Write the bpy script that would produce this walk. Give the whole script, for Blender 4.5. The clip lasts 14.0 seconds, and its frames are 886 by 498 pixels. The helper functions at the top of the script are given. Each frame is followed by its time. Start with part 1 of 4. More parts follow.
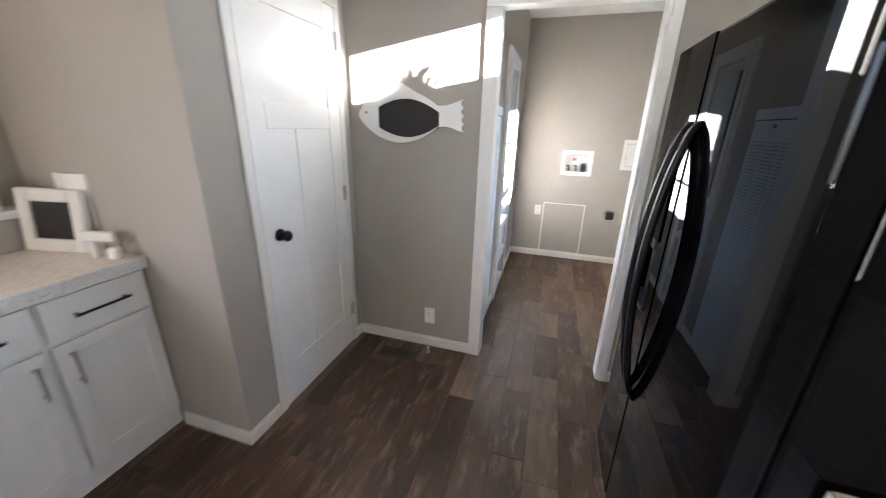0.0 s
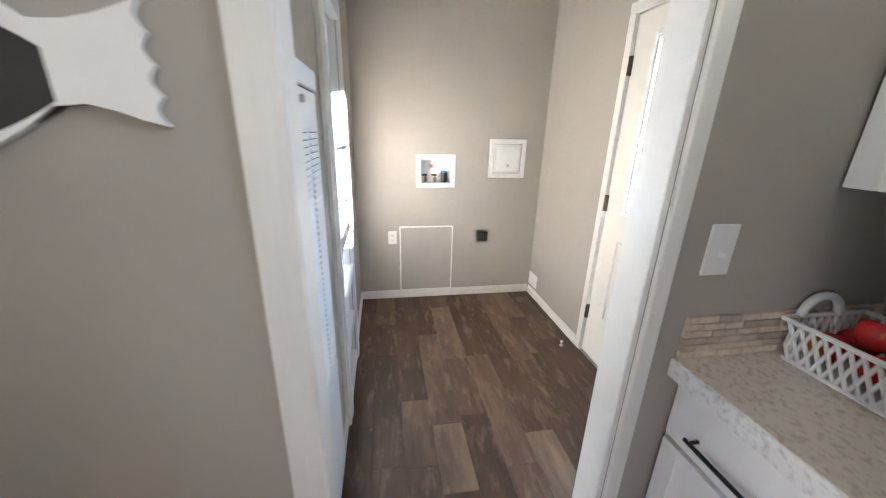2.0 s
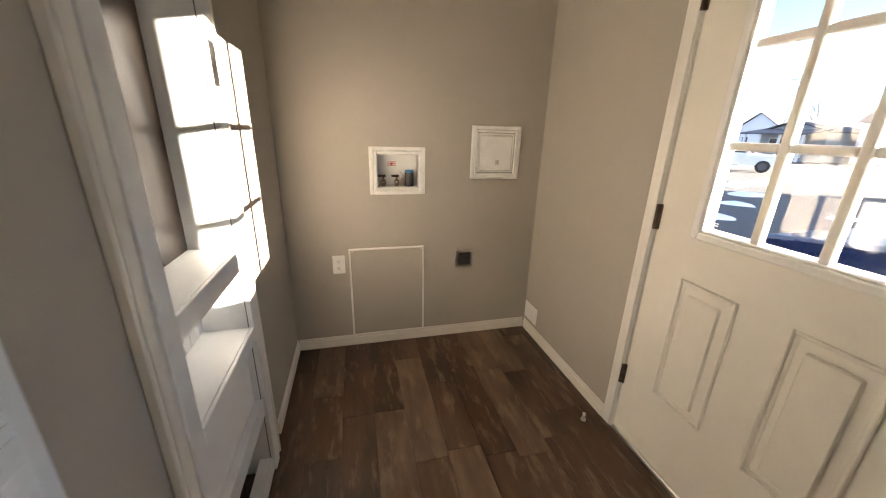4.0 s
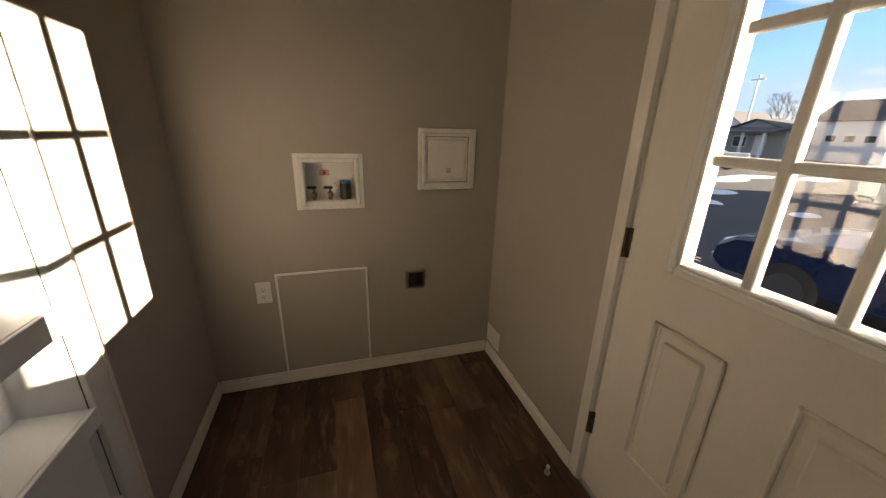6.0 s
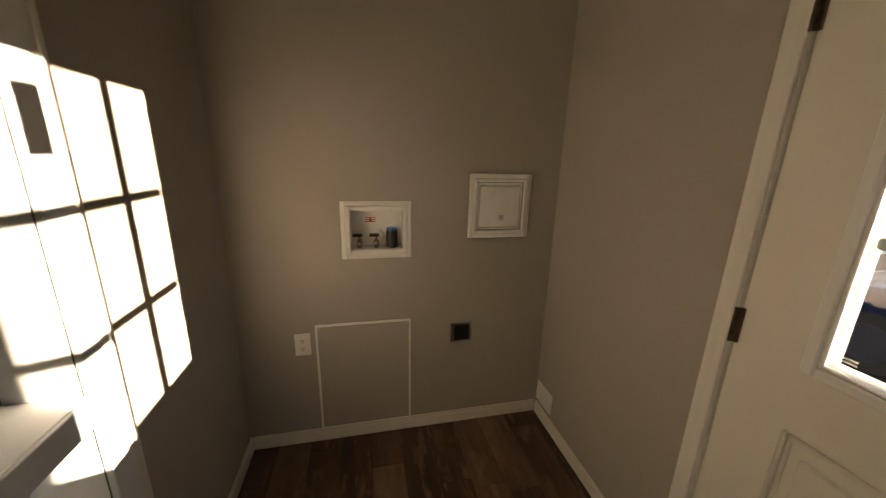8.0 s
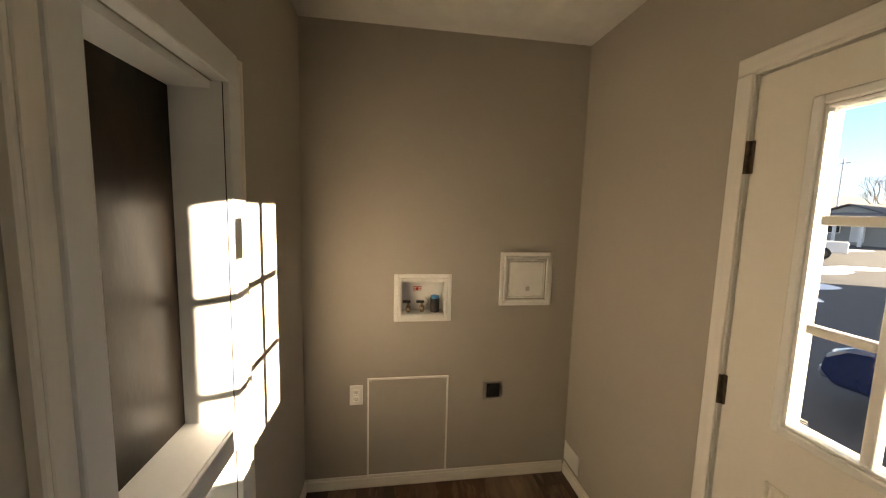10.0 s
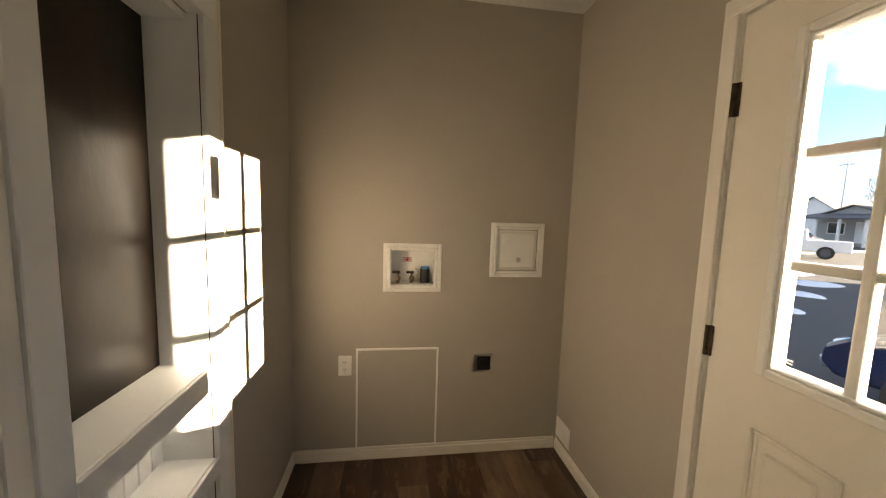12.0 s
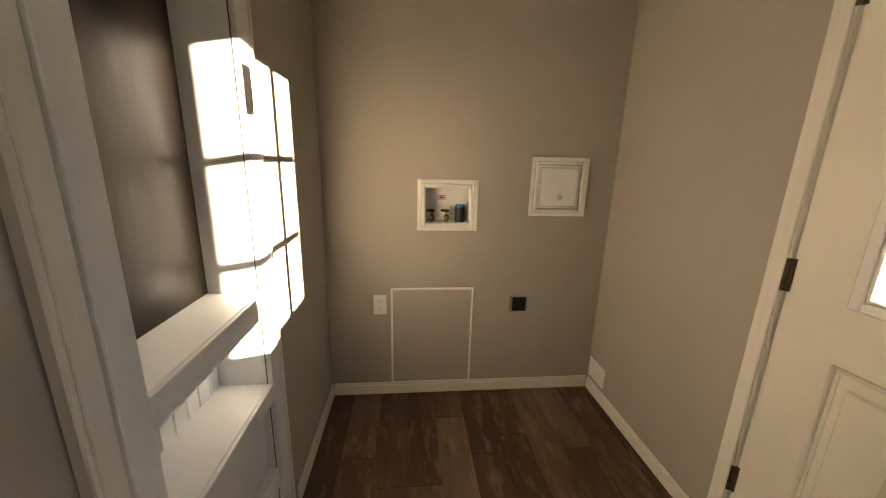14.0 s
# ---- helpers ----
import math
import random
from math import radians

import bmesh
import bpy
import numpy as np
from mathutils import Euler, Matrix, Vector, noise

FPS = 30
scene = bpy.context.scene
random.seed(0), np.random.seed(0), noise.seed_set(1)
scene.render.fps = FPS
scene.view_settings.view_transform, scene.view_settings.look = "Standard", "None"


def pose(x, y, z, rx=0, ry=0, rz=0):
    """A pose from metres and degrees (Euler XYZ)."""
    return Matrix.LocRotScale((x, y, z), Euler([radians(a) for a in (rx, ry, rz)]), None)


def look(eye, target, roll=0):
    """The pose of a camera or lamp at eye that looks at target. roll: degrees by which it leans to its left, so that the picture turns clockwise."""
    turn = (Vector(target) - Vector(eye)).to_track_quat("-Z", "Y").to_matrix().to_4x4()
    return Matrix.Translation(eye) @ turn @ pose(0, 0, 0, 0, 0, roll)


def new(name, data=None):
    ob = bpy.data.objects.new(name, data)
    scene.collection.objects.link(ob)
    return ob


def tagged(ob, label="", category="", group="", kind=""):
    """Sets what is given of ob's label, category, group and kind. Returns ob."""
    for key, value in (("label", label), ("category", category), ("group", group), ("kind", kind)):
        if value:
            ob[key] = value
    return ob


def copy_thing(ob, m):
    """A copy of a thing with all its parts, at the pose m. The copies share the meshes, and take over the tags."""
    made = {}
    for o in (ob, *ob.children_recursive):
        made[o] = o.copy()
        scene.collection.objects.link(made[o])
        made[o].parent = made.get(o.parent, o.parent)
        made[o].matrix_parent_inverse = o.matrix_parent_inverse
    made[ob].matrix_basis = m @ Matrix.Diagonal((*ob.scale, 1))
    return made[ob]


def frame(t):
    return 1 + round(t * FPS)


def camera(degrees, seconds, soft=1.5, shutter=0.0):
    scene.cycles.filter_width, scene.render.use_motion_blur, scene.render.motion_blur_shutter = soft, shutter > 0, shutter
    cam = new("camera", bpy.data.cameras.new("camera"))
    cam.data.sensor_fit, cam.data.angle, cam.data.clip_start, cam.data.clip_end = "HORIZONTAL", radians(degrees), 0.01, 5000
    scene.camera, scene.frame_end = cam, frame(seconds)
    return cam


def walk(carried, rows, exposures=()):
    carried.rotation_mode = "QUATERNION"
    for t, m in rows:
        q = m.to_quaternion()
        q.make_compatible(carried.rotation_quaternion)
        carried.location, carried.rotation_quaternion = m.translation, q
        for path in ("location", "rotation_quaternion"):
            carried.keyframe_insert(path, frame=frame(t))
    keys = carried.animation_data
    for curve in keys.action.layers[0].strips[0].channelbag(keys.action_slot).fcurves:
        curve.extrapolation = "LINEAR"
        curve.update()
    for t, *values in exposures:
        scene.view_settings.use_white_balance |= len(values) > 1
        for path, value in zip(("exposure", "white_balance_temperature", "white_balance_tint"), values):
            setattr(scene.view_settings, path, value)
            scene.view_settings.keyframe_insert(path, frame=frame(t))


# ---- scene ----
cam = camera(103.1, 14.0, soft=1.1, shutter=0.4)
PATH = [
    (0, (-0.054, -0.235, 1.474), (-0.599, 1.574, 0.817), 1.5),
    (0.5, (-0.21, 0.059, 1.473), (-0.397, 1.941, 0.821), 1.4),
    (1, (-0.219, 0.452, 1.419), (-0.129, 2.343, 0.772), 1.4),
    (1.5, (-0.264, 0.851, 1.419), (-0.093, 2.735, 0.772), 1.3),
    (2, (-0.237, 1.144, 1.453), (0.085, 3.01, 0.809), 1.5),
    (2.5, (-0.11, 1.401, 1.457), (0.307, 3.249, 0.818), 1.5),
    (2.7, (-0.102, 1.496, 1.442), (0.332, 3.341, 0.804), 1.4),
    (4.8, (0.023, 2.218, 1.332), (0.496, 4.058, 0.708), 1.6),
    (5, (0.053, 2.265, 1.354), (0.524, 4.106, 0.733), 1.7),
    (5.5, (0.154, 2.255, 1.356), (0.621, 4.099, 0.738), 1.6),
    (6, (0.197, 2.219, 1.382), (0.773, 4.024, 0.741), 1.6),
    (6.5, (0.147, 2.274, 1.436), (0.816, 4.043, 0.783), 1.5),
    (7, (0.093, 2.374, 1.46), (0.755, 4.146, 0.812), 1.6),
    (7.5, (0.101, 2.431, 1.488), (0.698, 4.241, 0.881), 1.6),
    (8, (0.13, 2.416, 1.474), (0.565, 4.298, 0.954), 1.5),
    (8.5, (0.116, 2.382, 1.48), (0.407, 4.295, 0.975), 1.7),
    (9, (0.042, 2.258, 1.586), (0.318, 4.186, 1.134), 1.8),
    (9.2, (0.008, 2.212, 1.622), (0.292, 4.15, 1.215), 1.8),
    (11.3, (0.036, 2.086, 1.509), (0.316, 4.066, 1.468), 1.6),
    (11.5, (0.058, 2.086, 1.48), (0.325, 4.066, 1.398), 1.8),
    (12, (0.082, 2.104, 1.437), (0.36, 4.074, 1.23), 1.8),
    (12.5, (0.07, 2.124, 1.412), (0.361, 4.08, 1.114), 1.7),
    (13, (0.042, 2.144, 1.39), (0.317, 4.089, 1.018), 1.7),
    (13.5, (-0.012, 2.167, 1.369), (0.232, 4.103, 0.929), 1.5),
    (14, (-0.018, 2.19, 1.348), (0.176, 4.122, 0.869), 1.5),
]
EXPOSURES = [(0.0, 5.7, 5900, 11), (1.0, 5.7, 6300, 13), (1.5, 5.9, 6300, 12), (2.1, 5.6, 5900, 11), (2.7, 5.4, 5600, 10), (4.8, 3.8, 9300, 18), (6.0, 3.1, 9300, 18), (8.5, 3.05, 10400, 17),
             (9.2, 3.4, 10400, 16), (11.3, 3.95, 9900, 15), (12.5, 3.9, 9900, 15), (14.0, 4.0, 10100, 17)]
walk(cam, [(t, look(eye, target, roll)) for t, eye, target, roll in PATH], EXPOSURES)

# ---- world and sun ----
SUN_WAY = Vector((-1.57, 0.744, -0.27)).normalized()
world = bpy.data.worlds.new("sky")
scene.world = world
world.use_nodes = True
wn, wl = world.node_tree.nodes, world.node_tree.links
wn.clear()
sky = wn.new("ShaderNodeTexSky")
sky.sky_type, sky.sun_disc = "NISHITA", False
sky.sun_elevation = math.asin(-SUN_WAY.z)
sky.dust_density, sky.ozone_density = 0.1, 5.0
sky.sun_rotation = math.atan2(-SUN_WAY.x, -SUN_WAY.y)
wco = wn.new("ShaderNodeTexCoord")
wmap = wn.new("ShaderNodeMapping")
wmap.inputs["Scale"].default_value = (1.0, 1.0, 3.6)
wnoise = wn.new("ShaderNodeTexNoise")
wnoise.inputs["Scale"].default_value, wnoise.inputs["Detail"].default_value = 2.6, 7.0
wramp = wn.new("ShaderNodeValToRGB")
wramp.color_ramp.elements[0].position, wramp.color_ramp.elements[1].position = 0.47, 0.66
wmix = wn.new("ShaderNodeMix")
wmix.data_type = "RGBA"
wbg, wout = wn.new("ShaderNodeBackground"), wn.new("ShaderNodeOutputWorld")
wl.new(wco.outputs["Generated"], wmap.inputs["Vector"])
wl.new(wmap.outputs["Vector"], wnoise.inputs["Vector"])
wl.new(wnoise.outputs["Fac"], wramp.inputs["Fac"])
wl.new(wramp.outputs["Color"], wmix.inputs["Factor"])
wmix.inputs["B"].default_value = (3.5, 3.8, 4.8, 1.0)
wcap = wn.new("ShaderNodeMix")  # caps the sky's colour, so the glare round the sun adds less light
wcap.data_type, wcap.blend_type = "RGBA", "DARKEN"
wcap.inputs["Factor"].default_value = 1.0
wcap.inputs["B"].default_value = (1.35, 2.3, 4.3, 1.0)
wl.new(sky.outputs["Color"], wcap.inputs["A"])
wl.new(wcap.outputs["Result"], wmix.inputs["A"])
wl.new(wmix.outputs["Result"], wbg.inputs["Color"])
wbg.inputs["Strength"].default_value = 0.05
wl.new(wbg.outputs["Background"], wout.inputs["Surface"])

sun = new("sun", bpy.data.lights.new("sun", "SUN"))
sun.data.energy, sun.data.angle, sun.data.color = 5.0, radians(0.45), (1.0, 0.975, 0.94)
sun.rotation_euler = SUN_WAY.to_track_quat("-Z", "Y").to_euler()


def fill_lamp(name, place, target, wide, high, watts, tint):
    """An area lamp added in an unseen kitchen window, to fill the rooms with light."""
    lamp = new(name, bpy.data.lights.new(name, "AREA"))
    lamp.data.shape, lamp.data.size, lamp.data.size_y = "RECTANGLE", wide, high
    lamp.data.energy, lamp.data.color = watts, tint
    lamp.matrix_world = look(place, target)
    return lamp


fill_lamp("window_light", (1.08, -3.0, 1.55), (-1.6, 0.6, 0.8), 0.6, 1.0, 0.58, (1.0, 0.91, 0.80))
fill_lamp("window_light", (1.09, 0.96, 2.13), (-1.29, 1.35, 1.0), 0.34, 0.28, 0.38, (0.84, 0.92, 1.0))
# Warm fill added at a made-up west window, to lighten the counter side.
fill_lamp("window_light", (-2.33, -1.25, 1.6), (0.5, 1.3, 1.0), 1.4, 0.9, 0.56, (1.0, 0.80, 0.60))

# ---- materials ----


def material(name, colour, rough=0.5, metal=0.0, second=None, scale=8.0, stretch=(1, 1, 1), bump=0.0, fine=120.0, detail=5.0, spots=(0.35, 0.7),
             rand=0.0, coat=0.0, ior=1.45, rough2=None):
    """A surface with two scales of variation: broad blotches between two colours, and fine grain in relief and gloss."""
    m = bpy.data.materials.new(name)
    m.use_nodes = True
    n, l = m.node_tree.nodes, m.node_tree.links
    b = n["Principled BSDF"]
    b.inputs["Metallic"].default_value, b.inputs["IOR"].default_value = metal, ior
    b.inputs["Coat Weight"].default_value = coat
    second = second or tuple(c * 0.88 for c in colour)
    co, mp = n.new("ShaderNodeTexCoord"), n.new("ShaderNodeMapping")
    mp.inputs["Scale"].default_value = stretch
    l.new(co.outputs["Object"], mp.inputs["Vector"])
    vec = mp.outputs["Vector"]
    info = n.new("ShaderNodeObjectInfo")
    if rand:
        mul, add = n.new("ShaderNodeMath"), n.new("ShaderNodeVectorMath")
        mul.operation, mul.inputs[1].default_value = "MULTIPLY", 37.0
        l.new(info.outputs["Random"], mul.inputs[0])
        l.new(vec, add.inputs[0])
        l.new(mul.outputs[0], add.inputs[1])
        vec = add.outputs[0]
    big = n.new("ShaderNodeTexNoise")
    big.inputs["Scale"].default_value, big.inputs["Detail"].default_value, big.inputs["Roughness"].default_value = scale, detail, 0.6
    l.new(vec, big.inputs["Vector"])
    ramp = n.new("ShaderNodeValToRGB")
    ramp.color_ramp.elements[0].position, ramp.color_ramp.elements[1].position = spots
    ramp.color_ramp.elements[0].color, ramp.color_ramp.elements[1].color = (*second, 1), (*colour, 1)
    l.new(big.outputs["Fac"], ramp.inputs["Fac"])
    out = ramp.outputs["Color"]
    if rand:
        hsv, rng = n.new("ShaderNodeHueSaturation"), n.new("ShaderNodeMapRange")
        rng.inputs["To Min"].default_value, rng.inputs["To Max"].default_value = 1 - rand, 1 + rand
        l.new(info.outputs["Random"], rng.inputs["Value"])
        l.new(rng.outputs["Result"], hsv.inputs["Value"])
        l.new(out, hsv.inputs["Color"])
        out = hsv.outputs["Color"]
    l.new(out, b.inputs["Base Color"])
    grain = n.new("ShaderNodeTexNoise")
    grain.inputs["Scale"].default_value, grain.inputs["Detail"].default_value = fine, 4.0
    l.new(vec, grain.inputs["Vector"])
    rr = n.new("ShaderNodeMapRange")
    rr.inputs["To Min"].default_value, rr.inputs["To Max"].default_value = rough * 0.85, min(1.0, rough2 or rough * 1.15)
    l.new(big.outputs["Fac"], rr.inputs["Value"])
    l.new(rr.outputs["Result"], b.inputs["Roughness"])
    if bump:
        bp = n.new("ShaderNodeBump")
        bp.inputs["Strength"].default_value, bp.inputs["Distance"].default_value = bump, 0.002
        l.new(grain.outputs["Fac"], bp.inputs["Height"])
        l.new(bp.outputs["Normal"], b.inputs["Normal"])
    return m


WALL = material("wall_paint", (0.405, 0.370, 0.322), 0.75, second=(0.385, 0.351, 0.305), scale=2.0, bump=0.12, fine=220, ior=1.4)
CEIL = material("ceiling_paint", (0.74, 0.73, 0.70), 0.9, bump=0.5, fine=90)
TRIM = material("white_woodgrain_trim", (0.78, 0.76, 0.71), 0.45, second=(0.735, 0.71, 0.655), scale=9, stretch=(6, 6, 0.5), bump=0.05, fine=60)
TRIM_Y = material("white_woodgrain_trim_level", (0.78, 0.76, 0.71), 0.45, second=(0.72, 0.69, 0.63), scale=9, stretch=(0.6, 0.6, 6), bump=0.15, fine=60)
WHITE = material("white_paint", (0.82, 0.81, 0.78), 0.4, second=(0.78, 0.765, 0.73), scale=5, bump=0.05)
DOORP = material("door_paint", (0.79, 0.755, 0.675), 0.42, second=(0.76, 0.725, 0.645), scale=3, bump=0.08, fine=160)
CABP = material("cabinet_paint", (0.80, 0.79, 0.77), 0.38, second=(0.75, 0.74, 0.71), scale=4, stretch=(4, 4, 0.6), bump=0.06)
# Niche white with the door's cool skylight tint put into the colour.
NICHEW = material("sky_tinted_white", (0.76, 0.775, 0.78), 0.42, second=(0.72, 0.735, 0.74), scale=5, bump=0.05)
METALW = material("white_enamel_sheet", (0.78, 0.83, 0.88), 0.35, second=(0.74, 0.79, 0.84), scale=3)
PLASTIC = material("white_plastic", (0.84, 0.83, 0.80), 0.35, scale=6)
BLACKP = material("black_plastic", (0.018, 0.018, 0.02), 0.4, scale=10)
# Near-black colour that stands for the shade inside slots, gaps and recesses.
RECESS_SHADE = material("recess_shade", (0.02, 0.02, 0.02), 0.8)
BLACKM = material("black_metal", (0.02, 0.02, 0.021), 0.35, metal=0.6, scale=20)
BRONZE = material("bronze_hinge", (0.16, 0.12, 0.085), 0.35, metal=0.9, second=(0.09, 0.07, 0.05), scale=60)
STEEL = material("brushed_steel", (0.55, 0.54, 0.52), 0.32, metal=1.0, scale=40)
BRASS = material("nickel_valve", (0.62, 0.50, 0.36), 0.25, metal=1.0, second=(0.50, 0.40, 0.30), scale=50)
FRIDGE = material("black_gloss_enamel", (0.0025, 0.0025, 0.003), 0.015, scale=3, rough2=0.022, ior=1.26)
NICHE = material("dark_stained_board", (0.034, 0.024, 0.017), 0.20, second=(0.012, 0.008, 0.005), scale=5, stretch=(2.2, 2.2, 1.0), rough2=0.75, bump=0.3, fine=25, ior=1.30, detail=8.0, spots=(0.38, 0.62))
CHALK = material("chalkboard", (0.022, 0.018, 0.018), 0.55, second=(0.016, 0.013, 0.013), scale=4)


def plank_material():
    """Wood-look vinyl: each plank has a tone of its own, dark grain along it and worn pale streaks."""
    m = bpy.data.materials.new("vinyl_plank")
    m.use_nodes = True
    n, l = m.node_tree.nodes, m.node_tree.links
    b = n["Principled BSDF"]
    co, info = n.new("ShaderNodeTexCoord"), n.new("ShaderNodeObjectInfo")
    mul, add = n.new("ShaderNodeMath"), n.new("ShaderNodeVectorMath")
    mul.operation, mul.inputs[1].default_value = "MULTIPLY", 53.0
    l.new(info.outputs["Random"], mul.inputs[0])
    l.new(co.outputs["Object"], add.inputs[0])
    l.new(mul.outputs[0], add.inputs[1])

    def streaks(scale, stretch, detail):
        mp, nz = n.new("ShaderNodeMapping"), n.new("ShaderNodeTexNoise")
        mp.inputs["Scale"].default_value = stretch
        nz.inputs["Scale"].default_value, nz.inputs["Detail"].default_value, nz.inputs["Roughness"].default_value = scale, detail, 0.62
        l.new(add.outputs[0], mp.inputs["Vector"])
        l.new(mp.outputs["Vector"], nz.inputs["Vector"])
        return nz.outputs["Fac"]

    def ramp(fac, *stops):
        r = n.new("ShaderNodeValToRGB")
        while len(r.color_ramp.elements) < len(stops):
            r.color_ramp.elements.new(0.5)
        for e, (p, c) in zip(r.color_ramp.elements, stops):
            e.position, e.color = p, (*c, 1)
        l.new(fac, r.inputs["Fac"])
        return r.outputs["Color"]

    def mix(fac, a, c, mode="MIX"):
        x = n.new("ShaderNodeMix")
        x.data_type, x.blend_type = "RGBA", mode
        for sock, v in (("Factor", fac), ("A", a), ("B", c)):
            if isinstance(v, (int, float)):
                x.inputs[sock].default_value = v
            else:
                l.new(v, x.inputs[sock])
        return x.outputs["Result"]

    tone = ramp(info.outputs["Random"], (0.0, (0.056, 0.029, 0.016)), (0.40, (0.070, 0.038, 0.023)), (0.68, (0.088, 0.052, 0.033)), (0.86, (0.120, 0.077, 0.051)), (1.0, (0.205, 0.147, 0.104)))
    broad = streaks(1.9, (2.6, 0.8, 1.0), 4.0)
    grain = streaks(5.0, (5.5, 0.8, 1.0), 6.0)
    worn = streaks(3.4, (5.5, 1.5, 1.0), 11.0)
    dark = ramp(grain, (0.28, (0.66, 0.63, 0.61)), (0.66, (1.10, 1.08, 1.06)))
    shade = ramp(broad, (0.36, (0.56, 0.53, 0.51)), (0.64, (1.34, 1.32, 1.3)))
    pale = ramp(worn, (0.52, (0, 0, 0)), (0.68, (0.62, 0.62, 0.62)))
    out = mix(1.0, mix(1.0, tone, dark, "MULTIPLY"), shade, "MULTIPLY")
    bw = n.new("ShaderNodeRGB")
    bw.outputs[0].default_value = (0.24, 0.162, 0.104, 1)
    out = mix(pale, out, bw.outputs[0])
    l.new(out, b.inputs["Base Color"])
    rr = n.new("ShaderNodeMapRange")
    rr.inputs["To Min"].default_value, rr.inputs["To Max"].default_value = 0.30, 0.58
    l.new(grain, rr.inputs["Value"])
    l.new(rr.outputs["Result"], b.inputs["Roughness"])
    bp = n.new("ShaderNodeBump")
    bp.inputs["Strength"].default_value, bp.inputs["Distance"].default_value = 0.25, 0.001
    l.new(grain, bp.inputs["Height"])
    l.new(bp.outputs["Normal"], b.inputs["Normal"])
    return m


PLANK = plank_material()
SUBFLOOR = material("subfloor", (0.03, 0.02, 0.015), 0.8)
COUNTER = material("speckled_laminate", (0.74, 0.66, 0.56), 0.35, second=(0.52, 0.44, 0.37), scale=70, detail=3, spots=(0.33, 0.5))
EDGE = material("speckled_edge", (0.70, 0.69, 0.67), 0.4, second=(0.50, 0.49, 0.47), scale=80, detail=3, spots=(0.33, 0.5))
MOSAIC = material("mosaic_stone", (0.66, 0.56, 0.45), 0.4, second=(0.46, 0.37, 0.29), scale=25, rand=0.3)
BLUECAP = material("blue_plastic", (0.02, 0.22, 0.50), 0.4)
RED = material("red_print", (0.55, 0.06, 0.04), 0.6)
GLASS = bpy.data.materials.new("clear_glass")
GLASS.use_nodes = True
gn, gl = GLASS.node_tree.nodes, GLASS.node_tree.links
gn.remove(gn["Principled BSDF"])
gclear, gshine, gmix, gface = gn.new("ShaderNodeBsdfTransparent"), gn.new("ShaderNodeBsdfGlossy"), gn.new("ShaderNodeMixShader"), gn.new("ShaderNodeLayerWeight")
gpow, gadd = gn.new("ShaderNodeMath"), gn.new("ShaderNodeMath")
gclear.inputs["Color"].default_value = (0.95, 0.965, 0.96, 1)
gshine.inputs["Roughness"].default_value = 0.0
gpow.operation, gpow.inputs[1].default_value = "POWER", 5.0
gadd.operation, gadd.inputs[1].default_value, gadd.inputs[2].default_value = "MULTIPLY_ADD", 0.9, 0.04
gl.new(gface.outputs["Facing"], gpow.inputs[0])
gl.new(gpow.outputs[0], gadd.inputs[0])
gl.new(gadd.outputs[0], gmix.inputs["Fac"])
gl.new(gclear.outputs["BSDF"], gmix.inputs[1])
gl.new(gshine.outputs["BSDF"], gmix.inputs[2])
gl.new(gmix.outputs["Shader"], gn["Material Output"].inputs["Surface"])

# ---- building helpers ----


def box(bm, x0, x1, y0, y1, z0, z1, bevel=0.0, seg=1):
    """Adds a box, with its edges rounded off, to bm."""
    made = bmesh.ops.create_cube(bm, size=1.0, matrix=Matrix.LocRotScale(((x0 + x1) / 2, (y0 + y1) / 2, (z0 + z1) / 2), None, (abs(x1 - x0), abs(y1 - y0), abs(z1 - z0))))
    if bevel:
        edges = list({e for v in made["verts"] for e in v.link_edges})
        bmesh.ops.bevel(bm, geom=edges, offset=bevel, segments=seg, profile=0.5, affect="EDGES")
    return bm


def rod(bm, a, b, r, r2=None, sides=14):
    """Adds a round bar from a to b to bm."""
    a, b = Vector(a), Vector(b)
    turn = (b - a).to_track_quat("Z", "Y").to_matrix().to_4x4()
    bmesh.ops.create_cone(bm, cap_ends=True, segments=sides, radius1=r, radius2=r if r2 is None else r2, depth=(b - a).length,
                          matrix=Matrix.Translation((a + b) / 2) @ turn)
    return bm


def tube(bm, points, r, sides=10):
    """Adds a bent round bar along points to bm."""
    rings = []
    for i, p in enumerate(points):
        p = Vector(p)
        d = (Vector(points[min(i + 1, len(points) - 1)]) - Vector(points[max(i - 1, 0)])).normalized()
        u = d.cross(Vector((0.31, 0.2, 0.93))).normalized()
        w = d.cross(u)
        rings.append([bm.verts.new(p + r * (math.cos(k * 2 * math.pi / sides) * u + math.sin(k * 2 * math.pi / sides) * w)) for k in range(sides)])
    for ra, rb in zip(rings, rings[1:]):
        for k in range(sides):
            bm.faces.new((ra[k], ra[(k + 1) % sides], rb[(k + 1) % sides], rb[k]))
    bm.faces.new(rings[0][::-1])
    bm.faces.new(rings[-1])
    return bm


def ngon(bm, points, way):
    """Adds the flat outline points, thickened along way, to bm."""
    low = [bm.verts.new(Vector(p)) for p in points]
    high = [bm.verts.new(Vector(p) + Vector(way)) for p in points]
    bm.faces.new(low)
    bm.faces.new(high[::-1])
    for i in range(len(points)):
        j = (i + 1) % len(points)
        bm.faces.new((low[j], low[i], high[i], high[j]))
    bmesh.ops.recalc_face_normals(bm, faces=bm.faces)
    return bm


